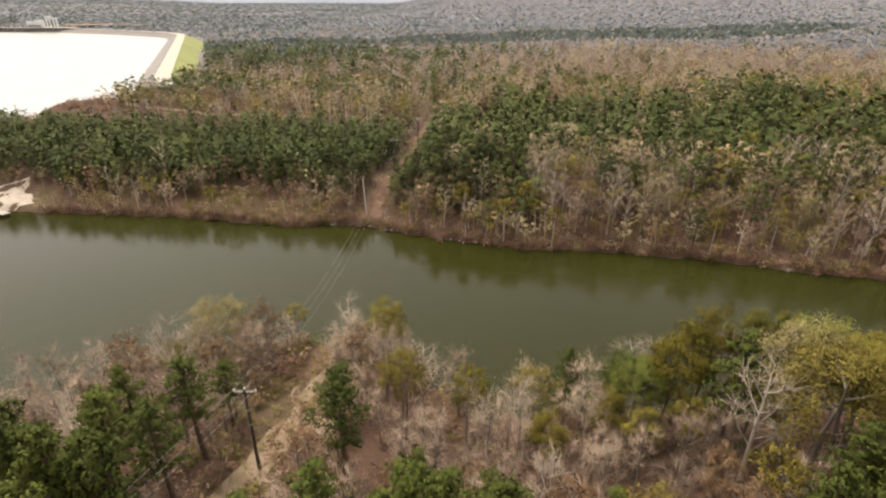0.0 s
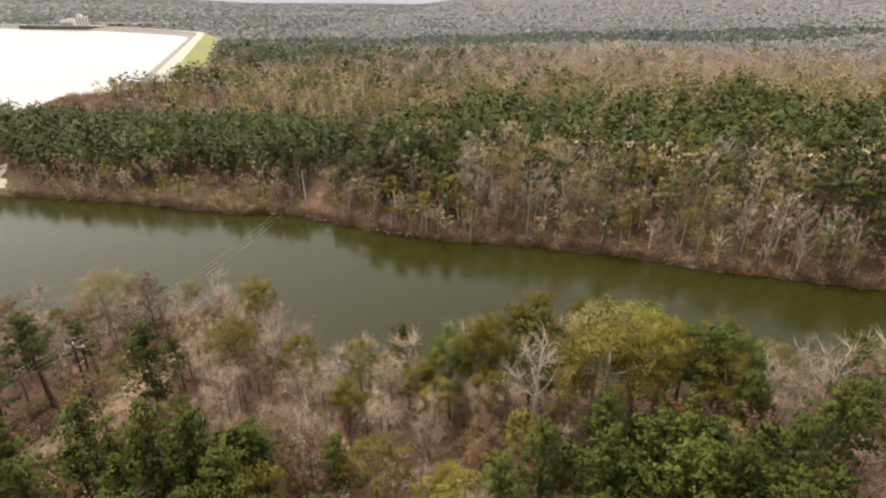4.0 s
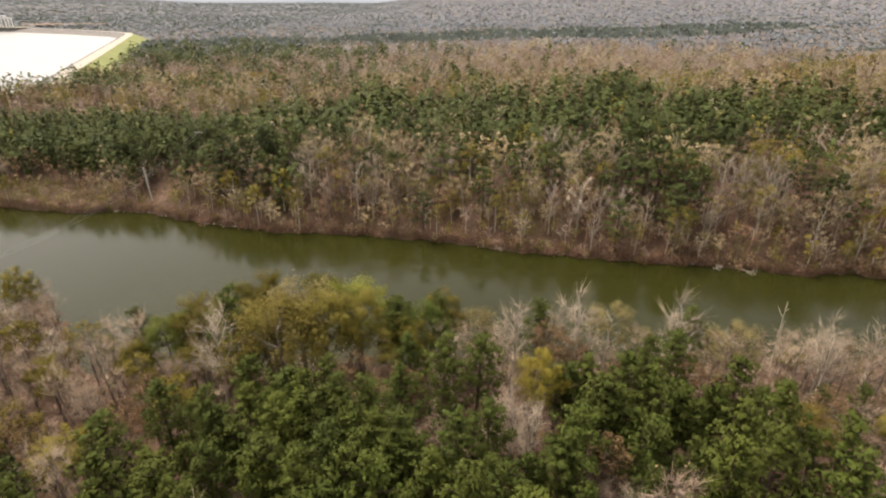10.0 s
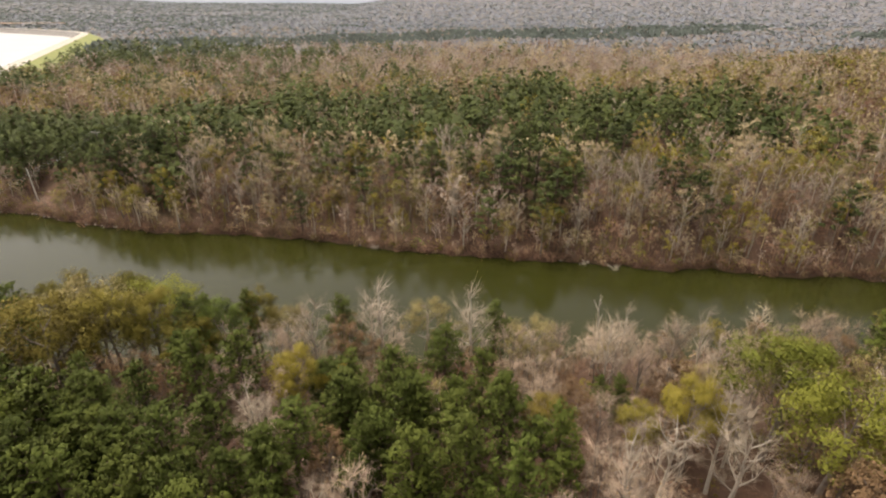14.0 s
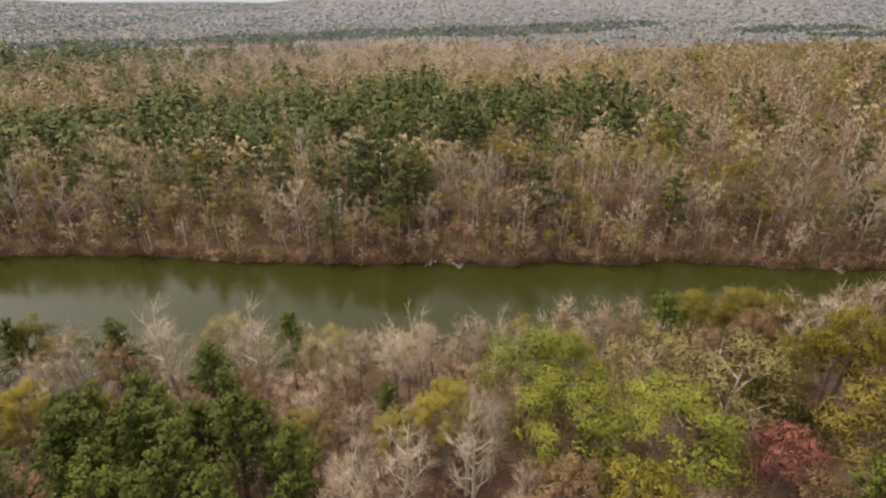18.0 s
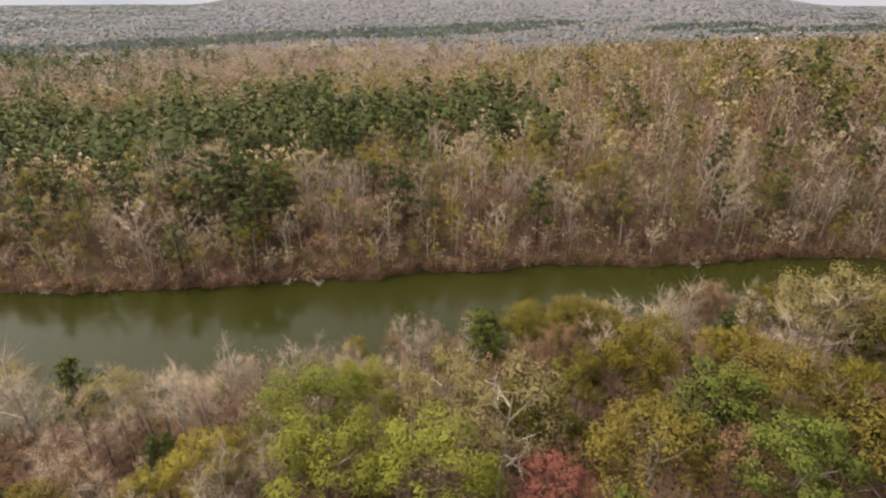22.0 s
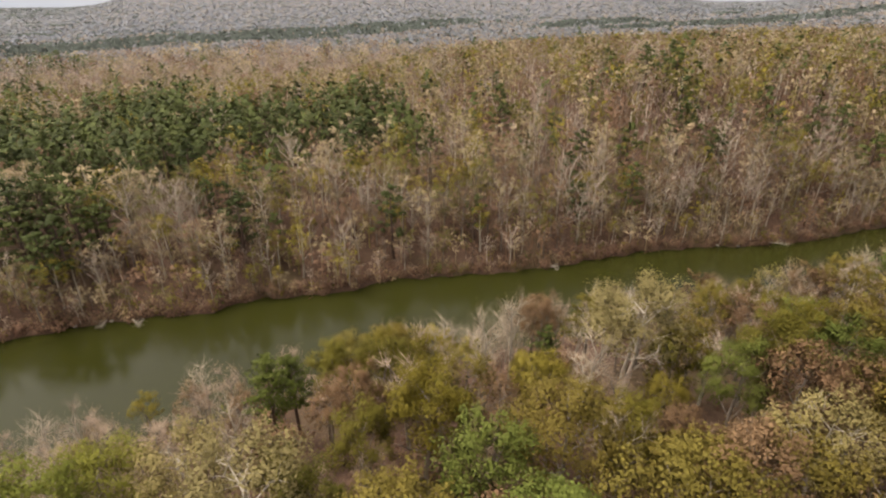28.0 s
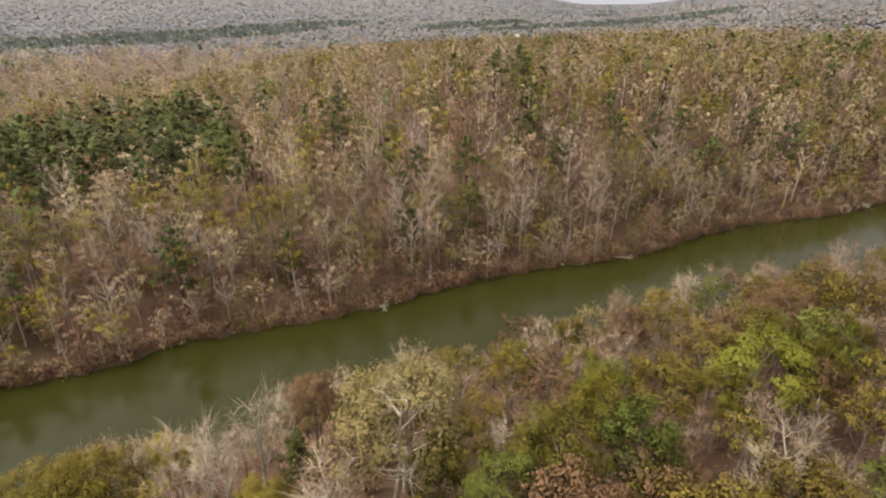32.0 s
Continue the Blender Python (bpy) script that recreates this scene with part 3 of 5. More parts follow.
def sheet(name, outline, z, material, label, category):
    bm = bmesh.new()
    bm.faces.new([bm.verts.new((x, y, z)) for x, y in outline])
    bmesh.ops.triangulate(bm, faces=bm.faces[:])
    me = bpy.data.meshes.new(name)
    bm.to_mesh(me)
    bm.free()
    me.materials.append(material)
    return tagged(new(name, me), label, category, kind="structure")


RIVER_XS = np.arange(-700, 701, 10)
sheet("river", [(x, near_y(x) - 8) for x in RIVER_XS] + [(x, far_y(x) + 8) for x in RIVER_XS[::-1]], 0.0, M_RIVER, "calm murky olive-green river water", "river")
sheet("reservoir", LAKE_SHORE + DAM_EDGE, LAKE_LEVEL - 0.35, M_LAKE, "bright glassy reservoir, the white sky's glare painted into its colour", "reservoir")


# ---- the pale hazy band of sky along the horizon, past the last woods ----
M_HAZE, hn, hl, hb = nodes_of("horizon_sky")
glow = hn.new("ShaderNodeEmission")
glow.inputs["Strength"].default_value = 0.55
hl.new(mixed(hn, hl, ramp(hn, hl, noise_at(hn, hl, 0.0015, 3), 0.3, 0.7), (0.56, 0.63, 0.73), (0.66, 0.71, 0.79)), glow.inputs["Color"])
hl.new(glow.outputs[0], hn["Material Output"].inputs["Surface"])
ring = [(100 + 4850 * math.sin(radians(a)), 4850 * math.cos(radians(a))) for a in range(-70, 101, 5)]
bm = bmesh.new()
lower = [bm.verts.new((x, y, -80)) for x, y in ring]
upper = [bm.verts.new((x, y, 70)) for x, y in ring]
for i in range(len(ring) - 1):
    bm.faces.new((lower[i], lower[i + 1], upper[i + 1], upper[i]))
me = bpy.data.meshes.new("backdrop")
bm.to_mesh(me)
bm.free()
me.materials.append(M_HAZE)
tagged(new("backdrop", me), "pale hazy sky low over the far horizon", "sky", kind="structure")


# ---- species over the plan ----
rng = np.random.default_rng(7)


def blot(x, y, size, seed):
    return rolling(x + seed * 37.1, y - seed * 53.3, size)


def corridor(x, y):
    """Distance from the middle of the power line's cut."""
    return np.abs(x - np.interp(y, [20, 45, 78, 136, 176, 242, 330], [-27, -22.5, -20, -21.5, -11.5, -5, 6]))


TREES = {}


def variants(kind, make, count, label, category, group):
    TREES[kind] = []
    for _ in range(count):
        ob = make()
        tagged(ob, label, category, group)
        ob.location = (0, -400, 0)
        TREES[kind].append(ob)


def plant(kind, x, y, h, wide=1.0):
    proto = random.choice(TREES[kind])
    s = h / 10.0
    w = s * wide * random.uniform(0.9, 1.1)
    m = pose(x, y, float(ground_z(x, y)) - 0.05, 0, 0, random.uniform(-50, 50)) @ Matrix.Diagonal((w, w, s, 1))
    if not proto.get("used"):
        proto["used"] = True
        proto.matrix_basis = m
        return proto
    sc = proto.scale
    return copy_thing(proto, m @ Matrix.Diagonal((1 / sc.x, 1 / sc.y, 1 / sc.z, 1)))


NEARBY = "trees on the wooded near bank"
variants("pine", lambda: proto_pine(True), 5, "tall dark green pine with tufted needle crown on the near bank", "pine tree", NEARBY)
variants("olive", lambda: proto_leafy("broadleaf_tree", "olive", True, width=2.5), 3, "olive-green autumn broadleaf tree with rounded crown", "tree", NEARBY)
variants("gold", lambda: proto_leafy("golden_tree", "gold", True, width=3.0), 2, "golden-yellow autumn tree with full rounded crown", "tree", NEARBY)
variants("yellow", lambda: proto_leafy("yellow_tree", "yellow", True, width=2.6, low=0.5, bare=2), 3, "yellow-leaved autumn tree on a pale trunk", "tree", NEARBY)
variants("lime", lambda: proto_leafy("lime_green_tree", "lime", True, width=3.3), 2, "large bright yellow-green broadleaf tree in full leaf", "tree", NEARBY)
variants("green", lambda: proto_leafy("green_tree", "green", True, width=2.7), 2, "leafy green broadleaf tree turning yellow", "tree", NEARBY)
variants("pale", lambda: proto_leafy("pale_tree", "pale", True, "white", 3.0, gaps=0.35, bare=5), 3, "pale straw-yellow tree with thin leaves and whitish limbs", "tree", NEARBY)
variants("brown", lambda: proto_leafy("russet_tree", "brown", True, width=2.5, gaps=0.25, bare=3), 3, "russet-brown autumn tree with thinning leaves", "tree", NEARBY)
variants("red", lambda: proto_leafy("red_tree", "red", 2, width=2.7), 1, "round dusky-red leaved tree among the yellow ones", "tree", NEARBY)
variants("white", lambda: proto_bare("sycamore", "twig", "white", True, 2.5, count=12, tw=0.014, thick=0.06, rise=1.35, haze=14), 4, "leafless sycamore with whitish trunk and limbs", "tree", NEARBY)
variants("bare", lambda: proto_bare("bare_tree", "greytwig", "grey", True, 2.6, "tan", 110), 5, "bare grey-brown tree with fine twigs", "tree", NEARBY)
variants("mauve", lambda: proto_bare("sapling", "greytwig", "grey", True, 2.7, "brown", 70, low=0.22, count=9, tw=0.02, thick=0.045, haze=18), 4, "slender leafless sapling in the near-bank thicket", "sapling", NEARBY)
LARGE = "large crowned trees on the near bank"
variants("big_olive", lambda: proto_leafy("broadleaf_tree", "olive", 2, width=2.6), 3, "tall olive-green autumn broadleaf tree with rounded crown", "tree", LARGE)
variants("big_gold", lambda: proto_leafy("golden_tree", "gold", 2, width=3.0), 2, "big golden-yellow autumn tree with full rounded crown", "tree", LARGE)
variants("big_yellow", lambda: proto_leafy("yellow_tree", "yellow", 2, width=2.5, low=0.5, bare=2), 3, "tall yellow-leaved autumn tree on a pale trunk", "tree", LARGE)
variants("big_lime", lambda: proto_leafy("lime_green_tree", "lime", 2, width=3.2), 2, "large bright yellow-green broadleaf tree in full leaf", "tree", LARGE)
variants("big_green", lambda: proto_leafy("green_tree", "green", 2, width=2.7), 2, "tall leafy green broadleaf tree turning yellow", "tree", LARGE)
variants("big_pale", lambda: proto_leafy("pale_tree", "pale", 2, "white", 2.9, gaps=0.3, bare=6), 2, "tall straw-yellow tree with thin leaves and whitish limbs", "tree", LARGE)
variants("big_brown", lambda: proto_leafy("russet_tree", "brown", 2, width=2.5, gaps=0.2, bare=3), 2, "tall russet-brown autumn tree with thinning leaves", "tree", LARGE)
ACROSS = "trees along the far bank"
variants("fpine", lambda: proto_pine(False, "mid_pine"), 4, "dark green pine among bare hardwoods on the far bank", "pine tree", ACROSS)
variants("fyellow", lambda: proto_leafy("yellow_tree", "yellow", False, "white", width=2.2, gaps=0.2), 3, "small yellow-leaved tree on the far bank slope", "tree", ACROSS)
variants("folive", lambda: proto_vase("broadleaf_tree", "mid_olive", "grey", 2.4, 850), 4, "olive-green broadleaf tree on the far bank", "tree", ACROSS)
variants("fpale", lambda: proto_vase("tan_tree", "mid_tan", "white", 2.4, 700, haze=120), 5, "tan-leaved tree fanning out from a pale trunk", "tree", ACROSS)
variants("fwhite", lambda: proto_vase("sycamore", "mid_grey", "white", 2.2, 0, 84, 0.4, haze=420), 4, "leafless whitish sycamore on the far bank", "tree", ACROSS)
variants("fbare", lambda: proto_vase("upright_bare_tree", "mid_grey", "white", 2.3, 200, 60, haze=430), 6, "nearly bare grey-brown tree on the far bank", "tree", ACROSS)
variants("fbrown", lambda: proto_vase("russet_tree", "mid_brown", "grey", 2.3, 600, haze=150), 5, "russet thin-leaved tree on the far bank slope", "tree", ACROSS)
variants("shrub", lambda: proto_shrub("shrub", "brush"), 4, "brown tangled shrub with dry leaves", "shrub", "shrubs under the trees")
variants("yshrub", lambda: proto_shrub("yellow_shrub", "gold"), 3, "low yellow-leaved shrub in the thicket", "shrub", "shrubs under the trees")

PLACED = []
PLACED.append(("pale", [(146, 26.9, 18.7), (190.5, 31, 18.7)]))
PLACED.append(("white", [(-39.3, 43, 10.5), (-3.1, 59.2, 11.7), (25.3, 59.4, 12.9), (28.5, 60.3, 12.9), (38.5, 60.4, 14), (73.5, 52.6, 15.2), (83, 55, 16.4), (112.7, 26.6, 12.9), (119.4, 25.6, 14), (119.7, 29.4, 14), (145.9, 39.4, 14), (174.1, 48, 12.9), (176.3, 41.1, 14), (177.9, 44.9, 14), (181.5, 43.1, 15.2), (182.9, 29.9, 14), (199.6, 27.1, 10.5)]))
PLACED.append(("yellow", [(24.8, 33.3, 8.2), (112.4, 32.8, 10.5), (117.8, 31.8, 14), (131.7, 17.5, 14), (173.7, 50.7, 11.7), (176.6, 30, 14), (179.3, 35.6, 10.5)]))
PLACED.append(("pine", [(-35.5, 35, 15.2), (-27.6, 34.8, 14), (-26.4, 27.7, 16.4), (-24.3, 34.1, 15.2), (-23.2, 46.4, 15.2), (-22.9, 38.8, 15.2), (-10.6, 42.9, 16.4), (-2.8, 30.8, 16.4), (0.3, 31.3, 15.2), (17, 58.3, 12.9), (34, 33, 15.2), (39, 31.6, 15.2), (56.8, 57.4, 15.2), (58.6, 35.5, 15.2), (62.5, 58.8, 15.2), (63, 38.4, 17.5), (91.3, 43.8, 15.2), (92.5, 24.5, 16.4), (96.8, 31.1, 16.4), (97, 21.7, 16.4), (112.3, 38.7, 10.5), (150.3, 45.2, 16.4), (151.1, 14.1, 14)]))
PLACED.append(("bare", [(-34.3, 54.4, 9.4), (-26.8, 63.6, 10.5), (-23, 63.6, 11.7), (-19.1, 66.7, 7), (2.2, 59.1, 11.7), (4, 34.2, 11.7), (8.5, 45.5, 10.5), (11.7, 57.7, 10.5), (13.8, 34, 10.5), (17.2, 40.5, 11.7), (19.4, 51.7, 10.5), (22.6, 37.3, 11.7), (27.7, 45.5, 10.5), (31, 47, 10.5), (108.8, 54.4, 10.5), (117.1, 43.6, 12.9), (122.9, 47.9, 14), (128.4, 38.3, 11.7), (157.6, 29.1, 10.5), (168, 53.5, 12.9), (171.2, 50.8, 12.9)]))
PLACED.append(("bare", [(172.7, 43.3, 11.7), (184.4, 26.6, 11.7), (211.9, 42.2, 10.5), (217.6, 40.2, 10.5), (218.6, 33.5, 10.5), (223.7, 14.1, 10.5), (225.2, 32.1, 10.5), (242.3, 33.7, 10.5), (258.8, 33, 11.7)]))
PLACED.append(("olive", [(-38.5, 62.3, 9.4), (11.6, 45.6, 10.5), (20.1, 50.7, 10.5), (28.2, 53.8, 16.4), (28.8, 48.6, 10.5), (32.3, 58.2, 16.4), (36.2, 60.5, 17.5), (38.5, 52.1, 14), (44, 60.5, 17.5), (62.7, 60.8, 14), (149.4, 31.4, 12.9), (157.7, 32.3, 14), (158.7, 49.7, 14), (162.9, 41.9, 15.2), (165.1, 47.9, 14), (202, 13, 14), (208.9, 22.9, 15.2), (223.3, 18.3, 11.7)]))
PLACED.append(("olive", [(227.3, 42, 10.5), (234.1, 13.3, 12.9), (242.4, 13.9, 12.9)]))
PLACED.append(("green", [(23.9, 57.8, 12.9), (27.9, 57.4, 12.9)]))
PLACED.append(("lime", [(128.8, 34.2, 17.5)]))
PLACED.append(("brown", [(126.3, 19, 14), (147.3, 15.3, 11.7), (184.6, 18.1, 11.7), (186.4, 13.5, 12.9), (188.6, 46.6, 14), (199, 13.3, 14), (202.5, 12.3, 15.2), (232.3, 12.3, 11.7), (246, 21.8, 14)]))
PLACED.append(("gold", [(166.8, 49.8, 14), (178.3, 11.7, 15.2), (186.8, 9.8, 14), (200.6, 6.9, 17.5), (210.5, 5.9, 15.2)]))
PLACED.append(("fyellow", [(-63.2, 136.4, 8.2), (14.6, 120.2, 11.7), (26, 117.3, 10.5), (61.7, 112.2, 9.4), (71, 129.3, 16.4), (74.4, 124.6, 11.7), (76.4, 113.4, 10.5), (96.6, 116.8, 12.9), (119, 104.5, 11.7), (138.9, 107.5, 12.9), (147.6, 130.6, 14), (153.1, 96.3, 7), (153.5, 134.9, 14), (153.7, 123.4, 14), (157.5, 127.7, 12.9), (159.3, 100.6, 10.5), (163.6, 97, 12.9), (218.3, 120.4, 15.2), (234.5, 81.7, 7), (251.8, 75.9, 8.2), (259.6, 136.4, 16.4), (295.7, 72.9, 14), (303.8, 108.7, 15.2), (308.3, 112.4, 15.2), (339.6, 50.9, 8.2)]))
PLACED.append(("fpale", [(-91.2, 141.4, 9.4), (-47.2, 144, 5.8), (0, 127.3, 11.7), (35.4, 156.1, 16.4), (38.4, 164.1, 15.2), (46.1, 141.8, 16.4), (57.3, 127.5, 10.5), (74.5, 124.5, 11.7), (97.5, 116, 12.9), (110.1, 138.9, 15.2), (110.8, 142.2, 15.2), (133.2, 128, 14), (135.1, 110, 11.7), (136.4, 126.2, 14), (137.3, 105.6, 12.9), (143.9, 105.9, 10.5), (144.4, 117.3, 14), (156.5, 105.3, 11.7), (178.7, 131.5, 14), (179.2, 127.6, 15.2), (198.8, 139.2, 16.4), (205.5, 125.3, 15.2), (219.8, 130.9, 15.2), (234.5, 116.3, 15.2), (246.4, 101.7, 15.2), (251.1, 108.2, 14), (265.4, 96.3, 15.2)]))
PLACED.append(("fpale", [(278.6, 79.8, 12.9), (312.7, 66.3, 14)]))
PLACED.append(("fwhite", [(-82.9, 152.8, 14), (41.1, 148.5, 15.2), (59.6, 142.5, 14), (74.9, 114.9, 9.4), (89.6, 111.5, 12.9), (94.9, 149.7, 15.2), (96.9, 146.4, 15.2), (98.4, 104, 11.7), (100.9, 141.3, 15.2), (145.4, 114.2, 14), (172.5, 94.3, 14), (226.3, 93.3, 14), (232.6, 110.8, 15.2), (275.5, 75.6, 14)]))
PLACED.append(("folive", [(116.2, 100.2, 12.9), (153.6, 96.3, 5.8)]))
PLACED.append(("fpine", [(58.2, 113.8, 11.7), (81.1, 124.7, 14), (104.2, 104.4, 12.9), (108.1, 117.1, 16.4), (111.9, 122.3, 17.5), (113.4, 114.5, 16.4), (116.3, 122.9, 17.5), (117.9, 118.7, 17.5), (118.2, 106.4, 15.2), (120.7, 109.2, 16.4), (122.8, 116.1, 17.5), (134.9, 139.2, 16.4), (140.3, 143.5, 17.5), (145.5, 135.7, 17.5), (153, 109.2, 12.9), (161.9, 146, 17.5), (167.2, 155.6, 17.5), (203.9, 94.7, 11.7), (204.9, 131.7, 17.5), (205.4, 168.9, 17.5), (205.5, 123.7, 16.4), (228.3, 88.6, 12.9), (232.2, 132.1, 16.4), (239.8, 144.2, 16.4), (274.7, 102.1, 16.4), (296.3, 139.8, 16.4), (300.3, 90.9, 15.2), (302.4, 132.3, 17.5), (303.1, 136.9, 18.7)]))
PLACED.append(("fpine", [(317.5, 73.1, 16.4), (322.7, 86.1, 15.2), (339, 74.5, 16.4), (344.8, 65.3, 16.4)]))
# the trees that stand out, each x, y and the height of its top over the river
TALL = {
    "pale": [(-34.5, 68.5, 15.2), (43.5, 52.5, 22.2), (68.1, 58.7, 13.6), (89.2, 60.6, 13), (104, 52.3, 14.7), (125.3, 41.6, 14.6), (141.5, 34.4, 22.5), (193.6, 34.4, 24.3), (191.6, 10.1, 27.2)],
    "white": [(-13.6, 67.6, 15.3), (4.2, 50, 12), (34.4, 44.8, 21.3), (75.3, 61, 12.2), (80.8, 59.3, 14.3), (95.8, 51.6, 19.3), (108.6, 25, 20.1), (123.7, 33.3, 17.2), (126.4, 53.4, 13.9), (176.2, 16.7, 24.9), (187.5, 53.4, 12.3), (195.6, 45.9, 14), (214, 9.5, 25.1)],
    "pine": [(-13.3, 52, 14.8), (-26.8, 52.2, 16), (34.5, 50.5, 21.8), (56.4, 51.5, 19.6), (67, 40.5, 21.4), (63.8, 27.3, 21.9), (90.8, 48.9, 15.6), (87.9, 23.3, 23.3), (111.7, 43.5, 11.5), (153.5, 48.8, 17.4), (183.9, 38.7, 18.3)],
    "gold": [(41.9, 45.7, 23), (77.6, 36.8, 11.6), (102.7, 34.1, 16.3), (155.3, 17.5, 26.5), (162.2, 54.4, 14.2), (172.2, 20.1, 27.2), (173.8, 8.8, 29.9), (218.3, 22.5, 22.1)],
    "yellow": [(-8.6, 68.5, 15), (47.5, 49.3, 21.8), (51.7, 52.2, 20), (74.1, 38.9, 19.9), (77.4, 45.6, 12.5), (116.4, 38.5, 10.5), (119.3, 36, 16.4), (189.2, 24.1, 19.7)],
    "lime": [(50, 57.4, 18.6), (133.7, 38.6, 19.7), (129.2, 26.1, 24), (138, 22.7, 24.3), (228.3, 16.9, 24.2)],
    "green": [(24, 53, 16), (60.5, 53.3, 18.4), (164.5, 20.4, 27), (164.8, 12, 28.5), (194, 19.8, 25.6), (206.7, 17.3, 25.7)],
    "olive": [(57.9, 48.4, 17.8), (163.5, 30.4, 25), (151.3, 26.6, 21.2), (178.1, 18.5, 25), (199.5, 20.3, 26.6), (235, 19.2, 23.1)],
    "brown": [(158.5, 38, 21.5), (162.1, 14.4, 25.4), (190.9, 51.4, 14), (182.3, 9.8, 27.6), (195.1, 14.4, 28), (267, 29.4, 13)],
    "bare": [(134.1, 44.4, 17.9), (232, 45.8, 10)],
    "red": [(148.3, 20.6, 20)],
    "fyellow": [(31.4, 132.7, 19.7), (89, 153.8, 22.2), (65.5, 118.7, 11.8), (13.2, 123.9, 11.2), (149, 121, 23), (168.6, 106.6, 11.1), (164.6, 103.5, 13.6), (199.3, 133, 24.7), (239, 83.8, 5.8), (278.3, 131.5, 32.6), (317.3, 85, 13.8)],
    "fpale": [(49.2, 139.3, 21.8), (110.7, 133.6, 22.4), (214, 115, 24.7)],
    "fwhite": [(94.7, 139.9, 22.7), (101.9, 111.9, 15.5), (111.5, 107.2, 14.2), (22.2, 137.3, 16.7), (62.7, 137.9, 17.4), (177.2, 105.9, 12.4), (129.3, 108, 12.9), (194.8, 102.5, 16.2), (170, 132.9, 23.3), (190.1, 100, 17), (126, 104.9, 13), (173.2, 100.7, 10.8), (260.6, 72, 8.4)],
    "fpine": [(234.6, 98.3, 15.2), (321.5, 168.3, 38), (94.1, 124.8, 17.5)],
}
STANDING = []
WIDE = {"gold": 1.15, "lime": 1.2, "red": 1.2, "white": 1.15, "pale": 1.15, "fpine": 1.4}
for kind, spots in PLACED:
    for x, y, h in spots:
        if y < 100 and corridor(x, y) < 4.4:
            x += -4.6 if x < -21 else 5.0
        plant("big_" + kind if "big_" + kind in TREES else kind, x, y, h, WIDE.get(kind, 1.0))
        STANDING.append((x, y, 0.16 * h))
for kind, spots in TALL.items():
    for x, y, top in spots:
        h = top - float(ground_z(x, y))
        plant("big_" + kind if "big_" + kind in TREES else kind, x, y, h, WIDE.get(kind, 1.0))
        STANDING.append((x, y, 0.17 * h))
STANDING.append((149.2, 14.6, 4.0))  # a gap before the red tree
TREES["snag"] = [tagged(proto_snag(), "tall bleached dead tree stub at the water's edge", "dead tree", "dead trees")]
plant("snag", 117.6, 61.2, 12.5)


def crowded(x, y, r):
    return any((x - a) ** 2 + (y - b) ** 2 < (c + r) ** 2 for a, b, c in STANDING if abs(x - a) < 9)


def pick(weights):
    k = random.random() * sum(weights.values())
    for name, w in weights.items():
        k -= w
        if k <= 0:
            return name
    return name


# the pines' stands on the near bank, each (x, y, half length, half width)
STANDS = [(-37, 40, 9, 6), (-4, 28, 14, 8), (44, 28, 17, 8), (64, 23, 16, 8), (92, 29, 13, 9), (16, 20, 16, 6), (46, 37, 7, 5), (82, 36, 8, 6)]


def near_kind(x, y):
    inpine = max(1 - ((x - a) / c) ** 2 - ((y - b) / d) ** 2 for a, b, c, d in STANDS)
    if inpine > random.uniform(-0.1, 0.35):
        return "pine"
    edge = float(near_y(x)) - y
    if x < -27:
        return pick({"bare": 5, "mauve": 4, "white": 3, "brown": 1, "yellow": 0.5})
    if x < 40:
        return pick({"bare": 4, "mauve": 3, "white": 2.0, "brown": 1.6, "olive": 2.0, "yellow": 0.9, "gold": 0.8, "pine": 0.8})
    if x < 105:
        return pick({"bare": 4, "mauve": 3, "white": 1.2, "olive": 1.2, "brown": 1.5, "pine": 0.8, "pale": 0.4})
    if x < 140:
        return pick({"bare": 5, "mauve": 4, "white": 1.0, "brown": 1.2, "olive": 0.5, "yellow": 0.6})
    if edge < 14:
        return pick({"bare": 5, "mauve": 4, "white": 0.8, "brown": 1.8, "olive": 0.8, "pale": 0.3})
    return pick({"olive": 2.4, "brown": 3.8, "gold": 1.4, "bare": 2.2, "mauve": 1.6, "green": 0.7, "yellow": 0.5, "white": 0.3})


def southern(x):
    """How far south the woods of the near bank are planted."""
    return np.interp(x, [-75, -50, -20, 100, 140, 190, 220], [32, 29, 17.5, 17, 12, 3, 1])


def on_track(x, y):
    """The strip on the dirt track's camera side, kept clear to show the track."""
    return 22 < y < 46 and -2.5 < x - np.interp(y, [24, 33, 42, 47], [-33, -27, -22.6, -20.8]) < 5.5


for gx0 in np.arange(-74, 318, 3.6):
    for gy0 in np.arange(2, 80, 3.6):
        x, y = gx0 + random.uniform(-1.7, 1.7), gy0 + random.uniform(-1.7, 1.7)
        edge = float(near_y(x)) - y
        if 30 < y < 73 and -25.5 < x < -14.5:
            continue
        if edge < 0.8 or corridor(x, y) < (4.2 if y > 28 else 2.5) or crowded(x, y, 1.35):
            continue
        if y < southern(x) or on_track(x, y):
            continue
        kind = near_kind(x, y)
        h = {"pine": 12.0, "bare": 10.5, "mauve": 8.0, "white": 11.5, "olive": 11.0, "brown": 10.5, "gold": 11.5, "green": 11.5, "yellow": 9.5, "pale": 11.0}[kind] * 1.17 * random.uniform(0.78, 1.12)
        if edge < 6:
            h *= 0.72
        plant(kind, x, y, h)
        STANDING.append((x, y, 1.6))

